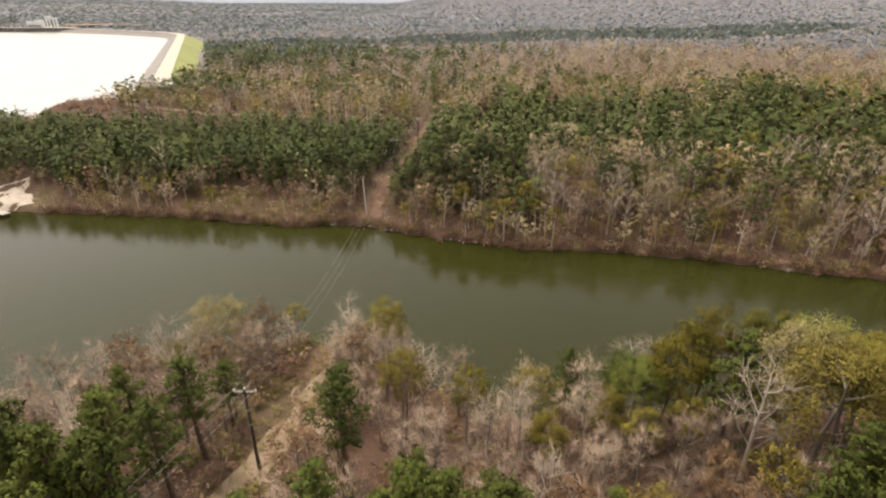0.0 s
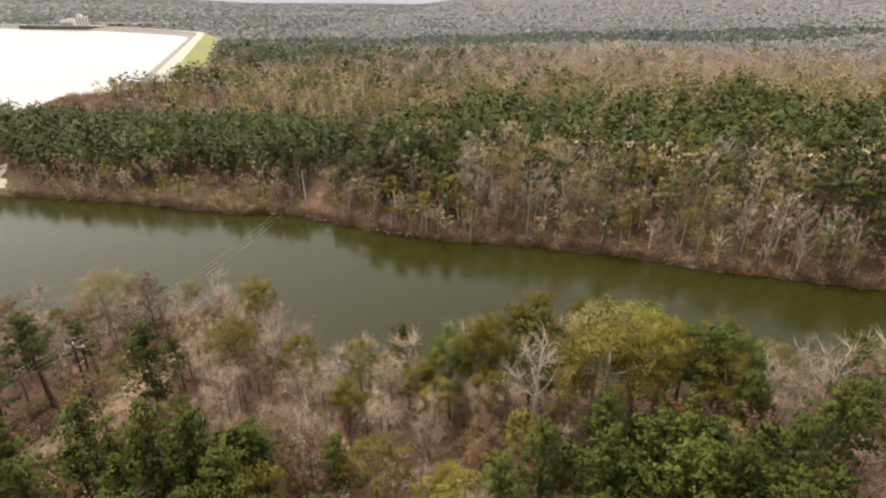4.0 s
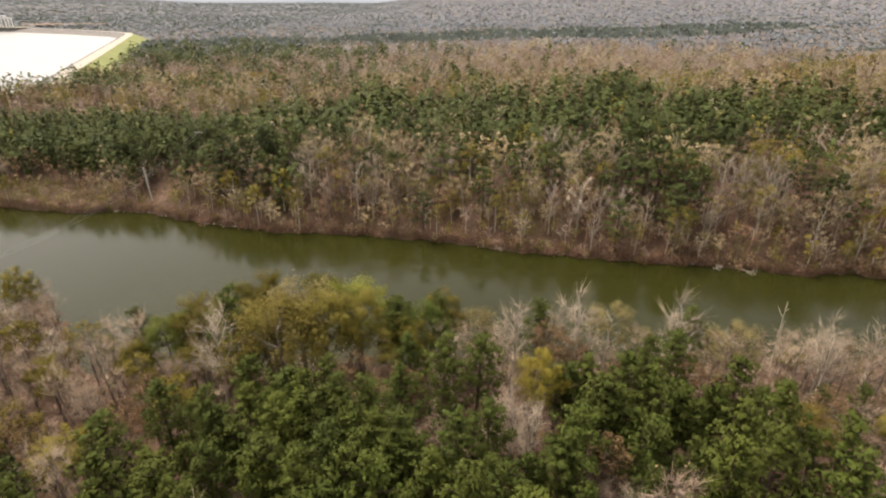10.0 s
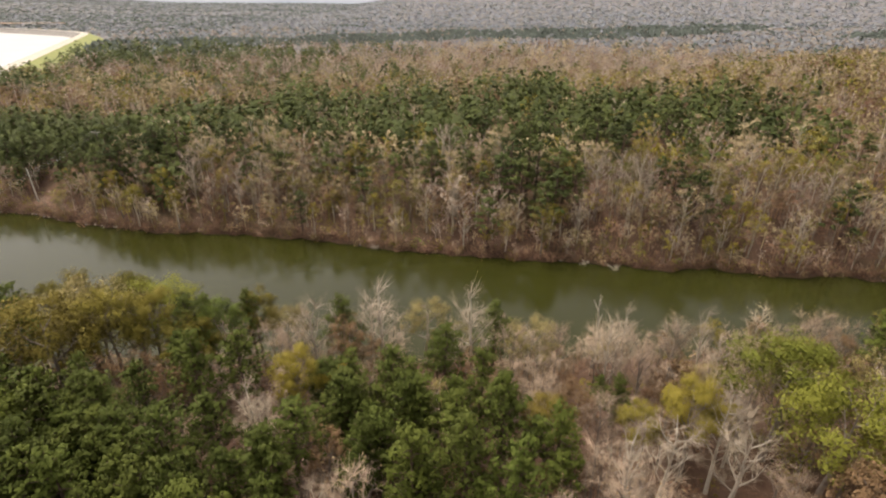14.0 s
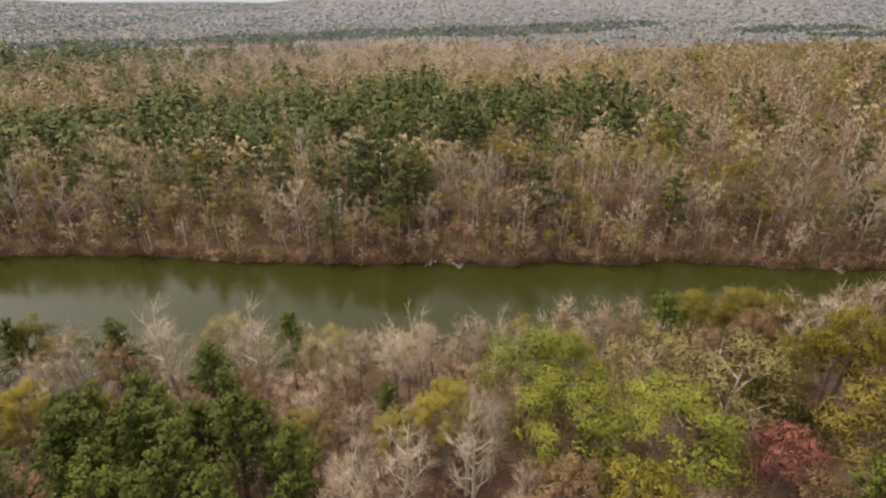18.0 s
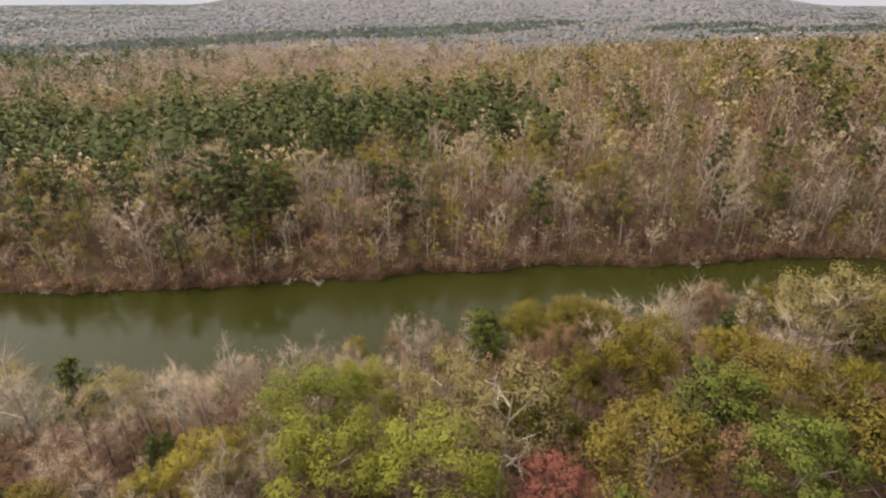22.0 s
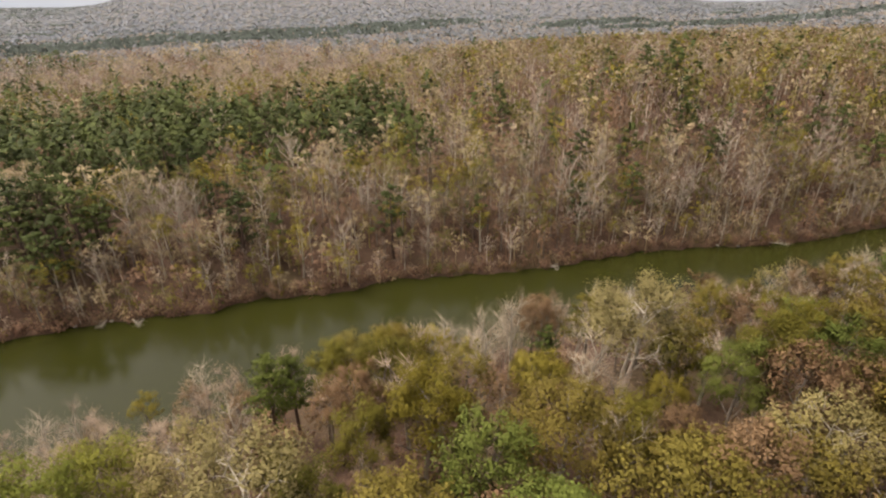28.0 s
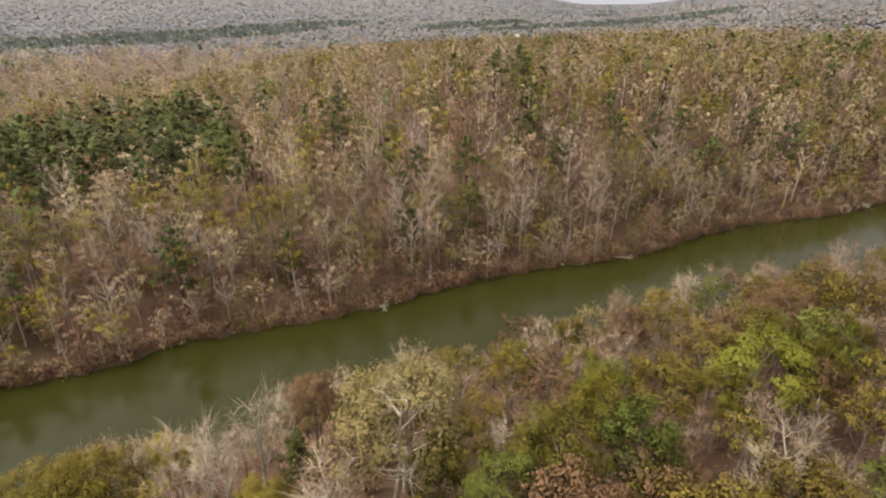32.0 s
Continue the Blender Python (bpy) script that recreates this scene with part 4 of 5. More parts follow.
for _ in range(430):
    x, e = random.uniform(-62, 140), random.uniform(1, 40)
    y = float(near_y(x)) - e
    if y > southern(x) and corridor(x, y) > 3.6 and not on_track(x, y):
        plant(pick({"mauve": 6, "bare": 3, "brown": 1.4, "yshrub": 0.8}), x, y, random.uniform(4.5, 8.0), 1.25)
for a, b_, c, d in STANDS:
    for _ in range(int(c * d / 8)):
        x, y = a + random.uniform(-0.9, 0.9) * c, b_ + random.uniform(-0.9, 0.9) * d
        if y > southern(x) and not on_track(x, y) and not (-26 < x < -14.5 and y > 28) and corridor(x, y) > 3.5:
            plant("pine", x, y, random.uniform(10, 14.5), 1.2)
for _ in range(300):
    x = random.uniform(-60, 290)
    y = float(near_y(x)) - random.uniform(0.2, 44)
    if y < southern(x) or corridor(x, y) < 2.6:
        continue
    plant("yshrub" if random.random() < 0.2 else "shrub", x, y, 10 * random.uniform(0.45, 1.0), 1.2)


# ---- far bank: the front trees as things ----
def far_kind(x, d):
    """Species by place: pines behind the left of the bank, hardwoods elsewhere."""
    y = d + float(far_y(x))
    pines = 0.25 * blot(x, y, 22, 3)
    if x < 20:
        pines += 1.1 * float(smooth((d - 7) / 10)) * (1 - float(smooth((y - 205) / 20)))
    elif x < 150:
        pines += 0.95 * float(smooth((d - 22 - 0.1 * x) / 22)) * (1 - 0.75 * float(smooth((y - 215) / 50)))
    elif x < 215:
        pines += 0.75 * float(smooth((d - 44) / 22)) * (1 - float(smooth((y - 200) / 40)))
    if pines > 0.35 + 0.3 * random.random() and random.random() < (0.95 if x < 0 else 0.84):
        return "fpine"
    if x < 30 and d < 25:
        return pick({"fbare": 3, "fpale": 3, "fbrown": 3, "fyellow": 1.4, "fwhite": 0.5, "folive": 1.6})
    return pick({"fbare": 2.2, "fbrown": 4.2, "fpale": 3.8, "fyellow": 2.0, "folive": 3.4, "fwhite": 1.3, "fpine": 0.9})


def open_slope(x, d):
    """The brushy clearing on the far bank."""
    return ((x + 52) / 21) ** 2 + ((d - 6) / 9.5) ** 2 < 1


COUNT = {}
JOINED = []
for gx0 in np.arange(-170, 470, 4.5):
    for d0 in np.arange(1.5, 66, 4.4):
        x, d = gx0 + random.uniform(-1.6, 1.6), d0 + random.uniform(-1.6, 1.6)
        y = d + float(far_y(x))
        if d < 1.0 or corridor(x, y) < 4.5 or open_slope(x, d) or (x < -112 and d < 9):
            continue
        if crowded(x, y, 0.9):
            continue
        kind = far_kind(x, d)
        h = {"fpine": 12.5, "fbare": 11, "fbrown": 10, "fpale": 11, "fyellow": 9.5, "folive": 10, "fwhite": 11.5}[kind] * 1.2 * (0.7 if x < -5 else 1.0) * (0.85 if x < -80 else 1.0) * random.uniform(0.72, 1.2)
        if d < 6:
            h *= 0.62
        if d < 30 and -40 < x < 330 and COUNT.get(kind, 0) < 230:
            COUNT[kind] = COUNT.get(kind, 0) + 1
            plant(kind, x, y, h, 1.25 if kind == "fpine" else 1.1)
        else:
            JOINED.append((kind, x, y, h))


# small clumps of pine among the far bank's hardwoods
for cx, cy, count in ((111, 134, 9), (116, 148, 10), (104, 163, 10), (128, 137, 5), (151, 118, 3), (170, 136, 4), (127, 122, 4), (89, 134, 7), (47, 137, 8), (103, 122, 4), (71, 133, 6), (62, 148, 8)):
    for _ in range(count):
        plant("fpine", cx + random.gauss(0, 3.2), cy + random.gauss(0, 3.2), random.uniform(10, 14.5), 1.15)
# the dense pine stand behind the left of the far bank
for _ in range(780):
    x, d = random.uniform(-175, 24), random.uniform(9, 66)
    y = d + float(far_y(x))
    if corridor(x, y) > 4.0 and not open_slope(x, d - 3) and y < 207 and not (x < -112 and d < 14):
        JOINED.append(("fpine", x, y, random.uniform(8.0, 11.5) * (1.15 if x > -5 else 1.0)))


# ---- woods past counting, joined ----
def crown_far(quads, width, low, leaf):
    """A small ragged crown of clumps, 1 m high, for distant woods."""
    s = Shape()
    s.twig(Vector((0, 0, 0)), Vector((0, 0, 0.95)), 0.018)
    for i in range(quads):
        zz = 1 - (1 - low) * 1.02 * (i + random.random()) / quads
        k = (zz - low) / (1 - low)
        rr = width * math.sqrt(max(0.03, 1 - (2 * k - 0.85) ** 2 / 1.4)) * random.uniform(0.35, 1.1)
        a = random.uniform(0, 6.28)
        out = Vector((math.cos(a), math.sin(a), 1.1)).normalized()
        for _ in range(2):
            s.frond(Vector((math.cos(a) * rr, math.sin(a) * rr, zz - 0.04)) + any_way() * leaf * 0.8, (out + any_way() * 0.4).normalized(), leaf * random.uniform(0.7, 1.3))
    return s.arrays()


def broom_far(count, width, w):
    """Upswept bare branches round a pale stem, 1 m high."""
    s = Shape()
    s.twig(Vector((0, 0, 0)), Vector((random.uniform(-.04, .04), random.uniform(-.04, .04), 1.0)), 0.02)
    for i in range(count):
        a, k = random.uniform(0, 6.28), random.uniform(0.3, 0.7)
        p = Vector((0, 0, k))
        q = Vector((math.cos(a) * width * random.uniform(0.4, 1), math.sin(a) * width * random.uniform(0.4, 1), min(1.0, k + random.uniform(0.2, 0.42))))
        s.twig(q, p.lerp(q, 0.15), w)
        for _ in range(2):
            c = p.lerp(q, random.uniform(0.4, 0.9))
            s.twig(c + any_way(0.9) * random.uniform(0.08, 0.16), c, w)
    return s.arrays()


def woods(name, protos, spots, material, label, category, even=0.0):
    """One mesh of many trees: spots are rows of x, y, height, width."""
    if not len(spots):
        return None
    spots = np.asarray(spots, float)
    z = sheet_z(spots[:, 0], spots[:, 1]) - 0.1
    which = rng.integers(0, len(protos), len(spots))
    vs, fs, ts, ns, n = [], [], [], [], 0
    for k, (v, f) in enumerate(protos):
        sel = np.flatnonzero(which == k)
        if not len(sel):
            continue
        a = rng.uniform(0, 6.28, len(sel))[:, None]
        s, h, w = np.sin(a), spots[sel, 2][:, None], (spots[sel, 2] * spots[sel, 3])[:, None]
        c = np.cos(a)
        x = spots[sel, 0][:, None] + (v[:, 0] * c - v[:, 1] * s) * w
        y = spots[sel, 1][:, None] + (v[:, 0] * s + v[:, 1] * c) * w
        vs.append(np.stack([x, y, z[sel][:, None] + v[:, 2] * h], -1).reshape(-1, 3))
        fs.append((f[None] + (np.arange(len(sel)) * len(v))[:, None, None] + n).reshape(-1, 3))
        ts.append(np.repeat(rng.random(len(sel)), len(v)))
        p = puffed(v, 0.0, 1.0)
        p[:, 2] += even
        p /= np.linalg.norm(p, axis=1)[:, None]
        ns.append(np.stack([p[:, 0] * c - p[:, 1] * s, p[:, 0] * s + p[:, 1] * c, np.broadcast_to(p[:, 2], x.shape)], -1).reshape(-1, 3))
        n += len(sel) * len(v)
    return tagged(new(name, mesh_of(name, np.concatenate(vs), np.concatenate(fs), material, np.concatenate(ts), np.concatenate(ns))), label, category, kind="stuff")


def proto_arrays(ob):
    """The meshes under a tree as arrays by part, 1 m high."""
    out = {}
    for c in ob.children:
        me = c.data
        v = np.empty(len(me.vertices) * 3, np.float32)
        me.vertices.foreach_get("co", v)
        f = np.empty(len(me.loops), np.int32)
        me.loops.foreach_get("vertex_index", f)
        out[c.name.split(".")[0]] = (v.reshape(-1, 3) / 10, f.reshape(-1, 3))
    return out


def vase_far(width, leaves, size, limbs_=6, haze=0):
    """A stem with limbs fanning to a domed crown, 1 m high."""
    s = Shape()
    top = Vector((random.uniform(-.04, .04), random.uniform(-.04, .04), 0.6))
    s.twig(Vector((0, 0, 0)), top * 1.5, 0.02)
    ends = []
    for i in range(limbs_ + 4):
        k, a = (i + random.random()) / (limbs_ + 4), i * 2.4 + random.uniform(-.4, .4)
        rr = width * (0.3 + 0.7 * math.sin(math.pi * min(1.0, k * 1.08) ** 0.75)) * random.uniform(0.65, 1.1)
        e = Vector((top.x + math.cos(a) * rr, top.y + math.sin(a) * rr, 0.98 - 0.52 * k))
        ends.append(e)
        if i < limbs_:
            s.twig(Vector((top.x, top.y, max(0.1, e.z - 0.12 - 0.6 * rr))), e, 0.009)
    for i in range(haze):
        e = ends[i % len(ends)]
        base = Vector((top.x, top.y, e.z - 0.15))
        p = base.lerp(e, random.uniform(0.35, 1.0))
        s.twig(p, p + (e - base).normalized() * random.uniform(0.03, 0.08) + any_way(0.6) * random.uniform(0.04, 0.1), 0.0042)
    for i in range(2 * leaves):
        d = any_way(0.3)
        s.frond(ends[i % len(ends)] + Vector((d.x, d.y, d.z * 0.8)) * width * 0.36 * random.uniform(0.3, 1.1), (d + any_way() * 0.4).normalized(), size * random.uniform(0.7, 1.3))
    return s.arrays()


MID = {
    "fpine": [crown_far(35, random.uniform(0.18, 0.23), 0.2, 0.05) for _ in range(10)], "fyellow": [vase_far(0.24, 40, 0.037) for _ in range(4)],
    "folive": [vase_far(0.26, 42, 0.038) for _ in range(6)], "fpale": [vase_far(0.25, 34, 0.037, 6, 18) for _ in range(8)],
    "fwhite": [vase_far(0.2, 2, 0.025, 8, 66) for _ in range(4)], "fbare": [vase_far(0.23, 11, 0.031, 7, 58) for _ in range(8)], "fbrown": [vase_far(0.24, 31, 0.036, 6, 20) for _ in range(8)],
}
STEMS = []
for k in range(4):
    stick = Shape()
    stick.twig(Vector((0, 0, 0)), Vector((random.uniform(-.05, .05), random.uniform(-.05, .05), 0.92)), 0.026)
    stick.twig(Vector((0.02, 0, 0.5)), Vector((random.uniform(-.12, .12), random.uniform(-.12, .12), 0.85)), 0.012)
    STEMS.append(stick.arrays())
FOLIAGE = {"fpine": "mid_pine", "fyellow": "yellow", "folive": "mid_olive", "fpale": "mid_tan", "fwhite": "mid_grey", "fbare": "mid_grey", "fbrown": "mid_brown"}
WORDS = {"fpine": "dense dark green pine woods", "fyellow": "yellow autumn trees scattered through the woods", "folive": "olive-green trees scattered through the woods", "fpale": "tan-leaved hardwood trees in the woods",
         "fwhite": "pale leafless sycamores in the woods", "fbare": "grey-brown leafless hardwood woods", "fbrown": "russet-brown thinning hardwood woods"}
rows = {k: [] for k in MID}
for kind, x, y, h in JOINED:
    rows[kind].append((x, y, h, random.uniform(0.9, 1.2)))


def woods_kind(x, y):
    d = y - float(far_y(x))
    if y < 260 and x < 260:
        return far_kind(x, d)
    b = float(blot(x, y, 60, 5)) + 0.5 * float(blot(x, y, 23, 2))
    if ((x + 155) / 75) ** 2 + ((y - 505) / 80) ** 2 < 1:
        return pick({"fpine": 5, "fbare": 1})
    if y > 335 + 18 * float(blot(x, y, 30, 1)):
        if x < 60 + 40 * float(blot(x, y, 40, 9)):
            return pick({"fpine": 7 if b > 0.05 else 1.2, "fbare": 4, "fbrown": 1.2, "folive": 0.6})
        return pick({"fbare": 6, "fpale": 2, "fbrown": 2.2, "fpine": 4 if b > 0.75 else 0.3, "folive": 0.4})
    if x < 90 and b > 0.2:
        return pick({"fpine": 4, "fpale": 1, "fbare": 1, "folive": 1.2})
    if b > 0.9:
        return pick({"fpine": 4, "fbare": 1})
    if x < 60:
        return pick({"fbare": 3.2, "fbrown": 2.2, "fpale": 3.2, "fpine": 2.0, "folive": 2.4, "fyellow": 1.2})
    return pick({"fbare": 3.6, "fbrown": 3.2, "fpale": 3.4, "folive": 3.6, "fyellow": 1.8, "fpine": 0.7})


def wooded(x, y):
    """Where no lake, dam, cut or clearing is."""
    if in_lake(x, y) or (y > 150 and x < -60 and (to_line(x, y, LAKE_SHORE) < 9 or to_line(x, y, DAM_EDGE) < (24 if y < 345 else 42))):
        return False
    if x < -158 and 235 < y < 312 or x < -125 and 208 < y < 245:
        return False
    if y < 340 and corridor(x, y) < (4.5 if y < 200 else 3.2):
        return False
    return True


def rings(r, end, step, grow, low, high):
    """Spots in rings round the middle of the walk, wider apart with distance."""
    while r < end:
        st = step + grow * r
        n = int(r * radians(high - low) / st)
        for k in range(n):
            a = radians(low) + (k + random.random() * 0.9) * radians(high - low) / n
            rr = r + random.uniform(-0.45, 0.45) * st
            yield 85 + rr * math.sin(a), rr * math.cos(a), st
        r += st


for x, y, st in [*rings(120, 420, 4.7, 0.0, -56, 80), *rings(420, 640, 2.4, 0.0096, -50, 78)]:
    d = y - float(far_y(x))
    if d < 65 or not wooded(x, y):
        continue
    if (math.hypot(x - 85, y) - 470) / 170 > random.random():
        continue
    kind = woods_kind(x, y)
    h = {"fpine": 12.5, "fbare": 11, "fbrown": 10, "fpale": 11, "fyellow": 10, "folive": 10, "fwhite": 11}[kind] * 1.1 * (0.68 if x < -5 and y < 225 else 1.0) * (0.8 if x < -80 and y < 240 else 1.0) * random.uniform(0.72, 1.2)
    rows[kind].append((x, y, h, random.uniform(1.0, 1.35) * max(1.0, st / 5.4)))
pale_stems = [r for k in ("fbare", "fpale", "fbrown") for r in rows[k] if r[1] < 330 and random.random() < 0.35]
woods("pale_stems", STEMS, pale_stems, BARK["white"], "pale upright tree stems among the woods", "tree stems")
for kind in rows:
    woods("woods", MID[kind], rows[kind], WOODS[FOLIAGE[kind]], WORDS[kind], "woods", 0.1)

# distant woods, coarser with distance, haze painted into their colours


def tuft_far(width):
    """A distant crown of a few loose sprays, 1 m high."""
    s = Shape()
    for i in range(6):
        a, rr = i * 2.4, width * math.sqrt((i + 0.3) / 6) * random.uniform(0.8, 1.15)
        way = Vector((math.cos(a), math.sin(a), 0.35)).normalized()
        s.frond(Vector((math.cos(a) * rr, math.sin(a) * rr, 0.95 - 0.5 * (rr / width) ** 2 + random.uniform(-0.12, 0.05))), (way + any_way() * 0.3).normalized(), width * random.uniform(0.5, 0.72))
    return s.arrays()


# belts of pine across the valley: middle, half lengths, slope
BELTS = [(-165, 520, 75, 85, -0.5), (360, 800, 190, 62, 0.45), (520, 900, 110, 50, 0.3), (110, 705, 110, 45, 0.15), (1150, 690, 260, 40, 0.0), (820, 800, 120, 35, 0.3), (-60, 640, 90, 26, 0.0)]
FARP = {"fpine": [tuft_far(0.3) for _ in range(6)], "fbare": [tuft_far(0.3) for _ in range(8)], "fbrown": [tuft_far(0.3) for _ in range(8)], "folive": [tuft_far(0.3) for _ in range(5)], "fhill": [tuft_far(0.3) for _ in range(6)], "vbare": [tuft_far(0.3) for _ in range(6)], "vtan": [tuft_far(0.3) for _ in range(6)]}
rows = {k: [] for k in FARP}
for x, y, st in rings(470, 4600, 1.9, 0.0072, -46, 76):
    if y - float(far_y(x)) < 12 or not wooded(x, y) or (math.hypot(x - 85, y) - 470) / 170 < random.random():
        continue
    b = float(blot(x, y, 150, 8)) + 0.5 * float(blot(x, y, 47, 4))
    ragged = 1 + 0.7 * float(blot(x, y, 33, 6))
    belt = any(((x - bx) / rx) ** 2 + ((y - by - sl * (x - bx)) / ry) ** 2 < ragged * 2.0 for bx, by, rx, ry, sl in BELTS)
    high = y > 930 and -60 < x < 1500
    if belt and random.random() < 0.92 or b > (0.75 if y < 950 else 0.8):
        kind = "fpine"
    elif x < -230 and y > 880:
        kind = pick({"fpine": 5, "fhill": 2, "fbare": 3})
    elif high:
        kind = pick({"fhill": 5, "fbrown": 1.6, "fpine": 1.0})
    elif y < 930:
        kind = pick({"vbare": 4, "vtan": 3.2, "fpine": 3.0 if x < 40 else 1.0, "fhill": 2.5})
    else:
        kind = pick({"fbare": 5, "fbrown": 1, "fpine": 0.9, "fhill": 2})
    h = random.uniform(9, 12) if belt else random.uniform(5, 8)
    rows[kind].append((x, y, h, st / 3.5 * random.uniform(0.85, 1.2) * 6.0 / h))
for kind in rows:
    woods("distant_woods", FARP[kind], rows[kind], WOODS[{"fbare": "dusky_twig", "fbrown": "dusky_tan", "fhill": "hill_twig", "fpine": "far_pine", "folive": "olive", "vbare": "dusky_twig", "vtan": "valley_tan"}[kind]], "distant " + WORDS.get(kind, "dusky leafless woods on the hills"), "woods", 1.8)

# ---- undergrowth: dry brush, saplings and shrubs along the banks ----
BRUSH = [crown_far(17, 0.55, 0.02, 0.095) for _ in range(6)]
THIN = [broom_far(11, 0.42, 0.016) for _ in range(5)]
low = {"mid_brown": [], "brush": [], "tan": [], "olive": [], "gold": [], "greytwig": [], "green": []}
mixes = {"brush": 5, "tan": 2.4, "olive": 1.0, "gold": 0.8, "greytwig": 3.4, "green": 0.25}
for x in np.arange(-180, 470, 0.62):
    for k in range(2):
        d = random.uniform(0.3, 3.2) if k else random.uniform(0.3, 34)
        yy = float(far_y(x)) + d
        if corridor(x, yy) < 3.5 and random.random() < 0.75 or (x < -116 and d < 9):
            continue
        kind = pick(mixes)
        low[kind].append((x + random.uniform(-0.3, 0.3), yy, random.uniform(1.4, 3.6) * (0.8 if d < 3 else 1.0), random.uniform(0.8, 1.3)))
for x in np.arange(-112, 400, 0.36):
    yy = float(far_y(x)) + random.uniform(0.1, 1.3)
    low[pick({"brush": 6, "tan": 1.5, "mid_brown": 4, "olive": 0.6, "greytwig": 1})].append((x, yy, random.uniform(0.9, 2.2), random.uniform(1.0, 1.6)))
for x in np.arange(-73, -31, 0.32):
    for _ in range(2):
        yy = float(far_y(x)) + random.uniform(0.4, 15)
        low[pick({"brush": 0.8, "tan": 1.6, "gold": 2.2, "olive": 4, "green": 1.8})].append((x, yy, random.uniform(0.7, 1.9), random.uniform(1.0, 1.6)))
for x in [*np.arange(-110, 330, 0.26), *np.arange(-31, -12, 0.05)]:
    e = random.uniform(0.1, 46) if random.random() < 0.75 else random.uniform(0.1, 3)
    yy = float(near_y(x)) - e
    if yy < southern(x) or corridor(x, yy) < 1.7:
        continue
    low[pick(mixes)].append((x, yy, random.uniform(0.8, 2.8), random.uniform(0.9, 1.5)))
bank = {k: [] for k in ("fpale", "fbare", "fbrown", "folive", "fyellow")}
for x in np.arange(-112, 400, 0.5):
    d = random.uniform(0.4, 20)
    yy = float(far_y(x)) + d
    if corridor(x, yy) < 4 or open_slope(x, d) and random.random() < 0.7:
        continue
    bank[pick({"fpale": 4, "fbare": 2.2, "fbrown": 4.5, "folive": 1.6, "fyellow": 1.3})].append((x, yy, random.uniform(3.5, 8.5), random.uniform(1.0, 1.5)))
for kind in bank:
    woods("saplings", MID[kind], bank[kind], WOODS[FOLIAGE[kind]], "young autumn trees crowding the far river bank", "saplings")
for kind in low:
    woods("undergrowth", THIN if kind == "greytwig" else BRUSH, low[kind], WOODS[kind], "tangled autumn undergrowth on the river banks", "undergrowth")


# ---- the dam across the reservoir ----
def offset_line(line, off):
    """The line moved to its right by off metres."""
    out = []
    for i, (x, y) in enumerate(line):
        a, b = line[max(0, i - 1)], line[min(len(line) - 1, i + 1)]
        dx, dy = b[0] - a[0], b[1] - a[1]
        ln = math.hypot(dx, dy)
        out.append((x + dy / ln * off, y - dx / ln * off))
    return out


def finer(line, step):
    out = []
    for (ax, ay), (bx, by) in zip(line, line[1:]):
        n = max(1, int(math.hypot(bx - ax, by - ay) / step))
        out += [(ax + (bx - ax) * k / n, ay + (by - ay) * k / n) for k in range(n)]
    return out + [line[-1]]


def ribbon(name, line, inner, outer, zi, zo, material, parent, label="", rough=0.0, step=9.0):
    """A sloping band along the line between two offsets, closed below."""
    a, b = offset_line(finer(line, step), inner), offset_line(finer(line, step), outer)
    bm = bmesh.new()
    rowa = [bm.verts.new((x, y, zi + random.uniform(-rough, rough))) for x, y in a]
    rowb = [bm.verts.new((x, y, zo + random.uniform(-rough, rough))) for x, y in b]
    lowb = [bm.verts.new((x, y, min(zi, zo) - 3)) for x, y in b]
    for i in range(len(a) - 1):
        bm.faces.new((rowa[i], rowb[i], rowb[i + 1], rowa[i + 1]))
        bm.faces.new((rowb[i], lowb[i], lowb[i + 1], rowb[i + 1]))
    return part(name, bm, material, parent, label)


dam = thing("embankment_dam", 0, 0, 0, "long earth dam with riprap face and pale crest road", "dam")
CREST = 10.6
ribbon("riprap_face", DAM_EDGE, -3, 11, LAKE_LEVEL - 1.4, CREST - 0.4, M_RIPRAP, dam, "grey stone riprap slope", 0.3, 5.0)
ribbon("crest_road", DAM_EDGE, 11, 20, CREST, CREST, M_GRAVEL, dam, "pale gravel crest road")
ribbon("rip_berm", DAM_EDGE, 9.2, 11, CREST - 0.5, CREST + 0.1, M_CONCRETE, dam, "low concrete wave wall")
ribbon("grass_slope", DAM_EDGE[1:5], 20, 39, CREST - 0.1, 1.5, M_LAWN, dam, "mown yellow-green downstream slope")

intake = thing("powerhouse_intake", -615, 848, CREST - 6, "dark concrete intake structure with white plant on its deck", "powerhouse")
part("wall", box(bmesh.new(), (132, 14, 9.5), (0, 0, 1.6), 0, 0.3), M_CONCRETE, intake, "dark weathered concrete wall")
for i in range(12):
    part("pier", box(bmesh.new(), (1.6, 3, 8.5), (-62 + i * 11.2, -8.2, 1.2), 0, 0.2), M_CONCRETE, intake)
part("deck", box(bmesh.new(), (134, 18, 0.8), (0, 0, 6.9), 0, 0.1), M_GRAVEL, intake)
hall = part("machine_hall", box(bmesh.new(), (21, 9, 7.5), (10, 1, 11.1), 0, 0.3), M_WHITE, intake, "white equipment hall")
part("roof_edge", box(bmesh.new(), (9, 8, 2.2), (16, 1, 15.9), 0, 0.2), M_WHITE, hall)
for i in range(6):
    part("bay_door", box(bmesh.new(), (2.2, 0.3, 3.2), (2.4 + i * 3.1, -3.6, 9.2)), M_CONCRETE, hall)
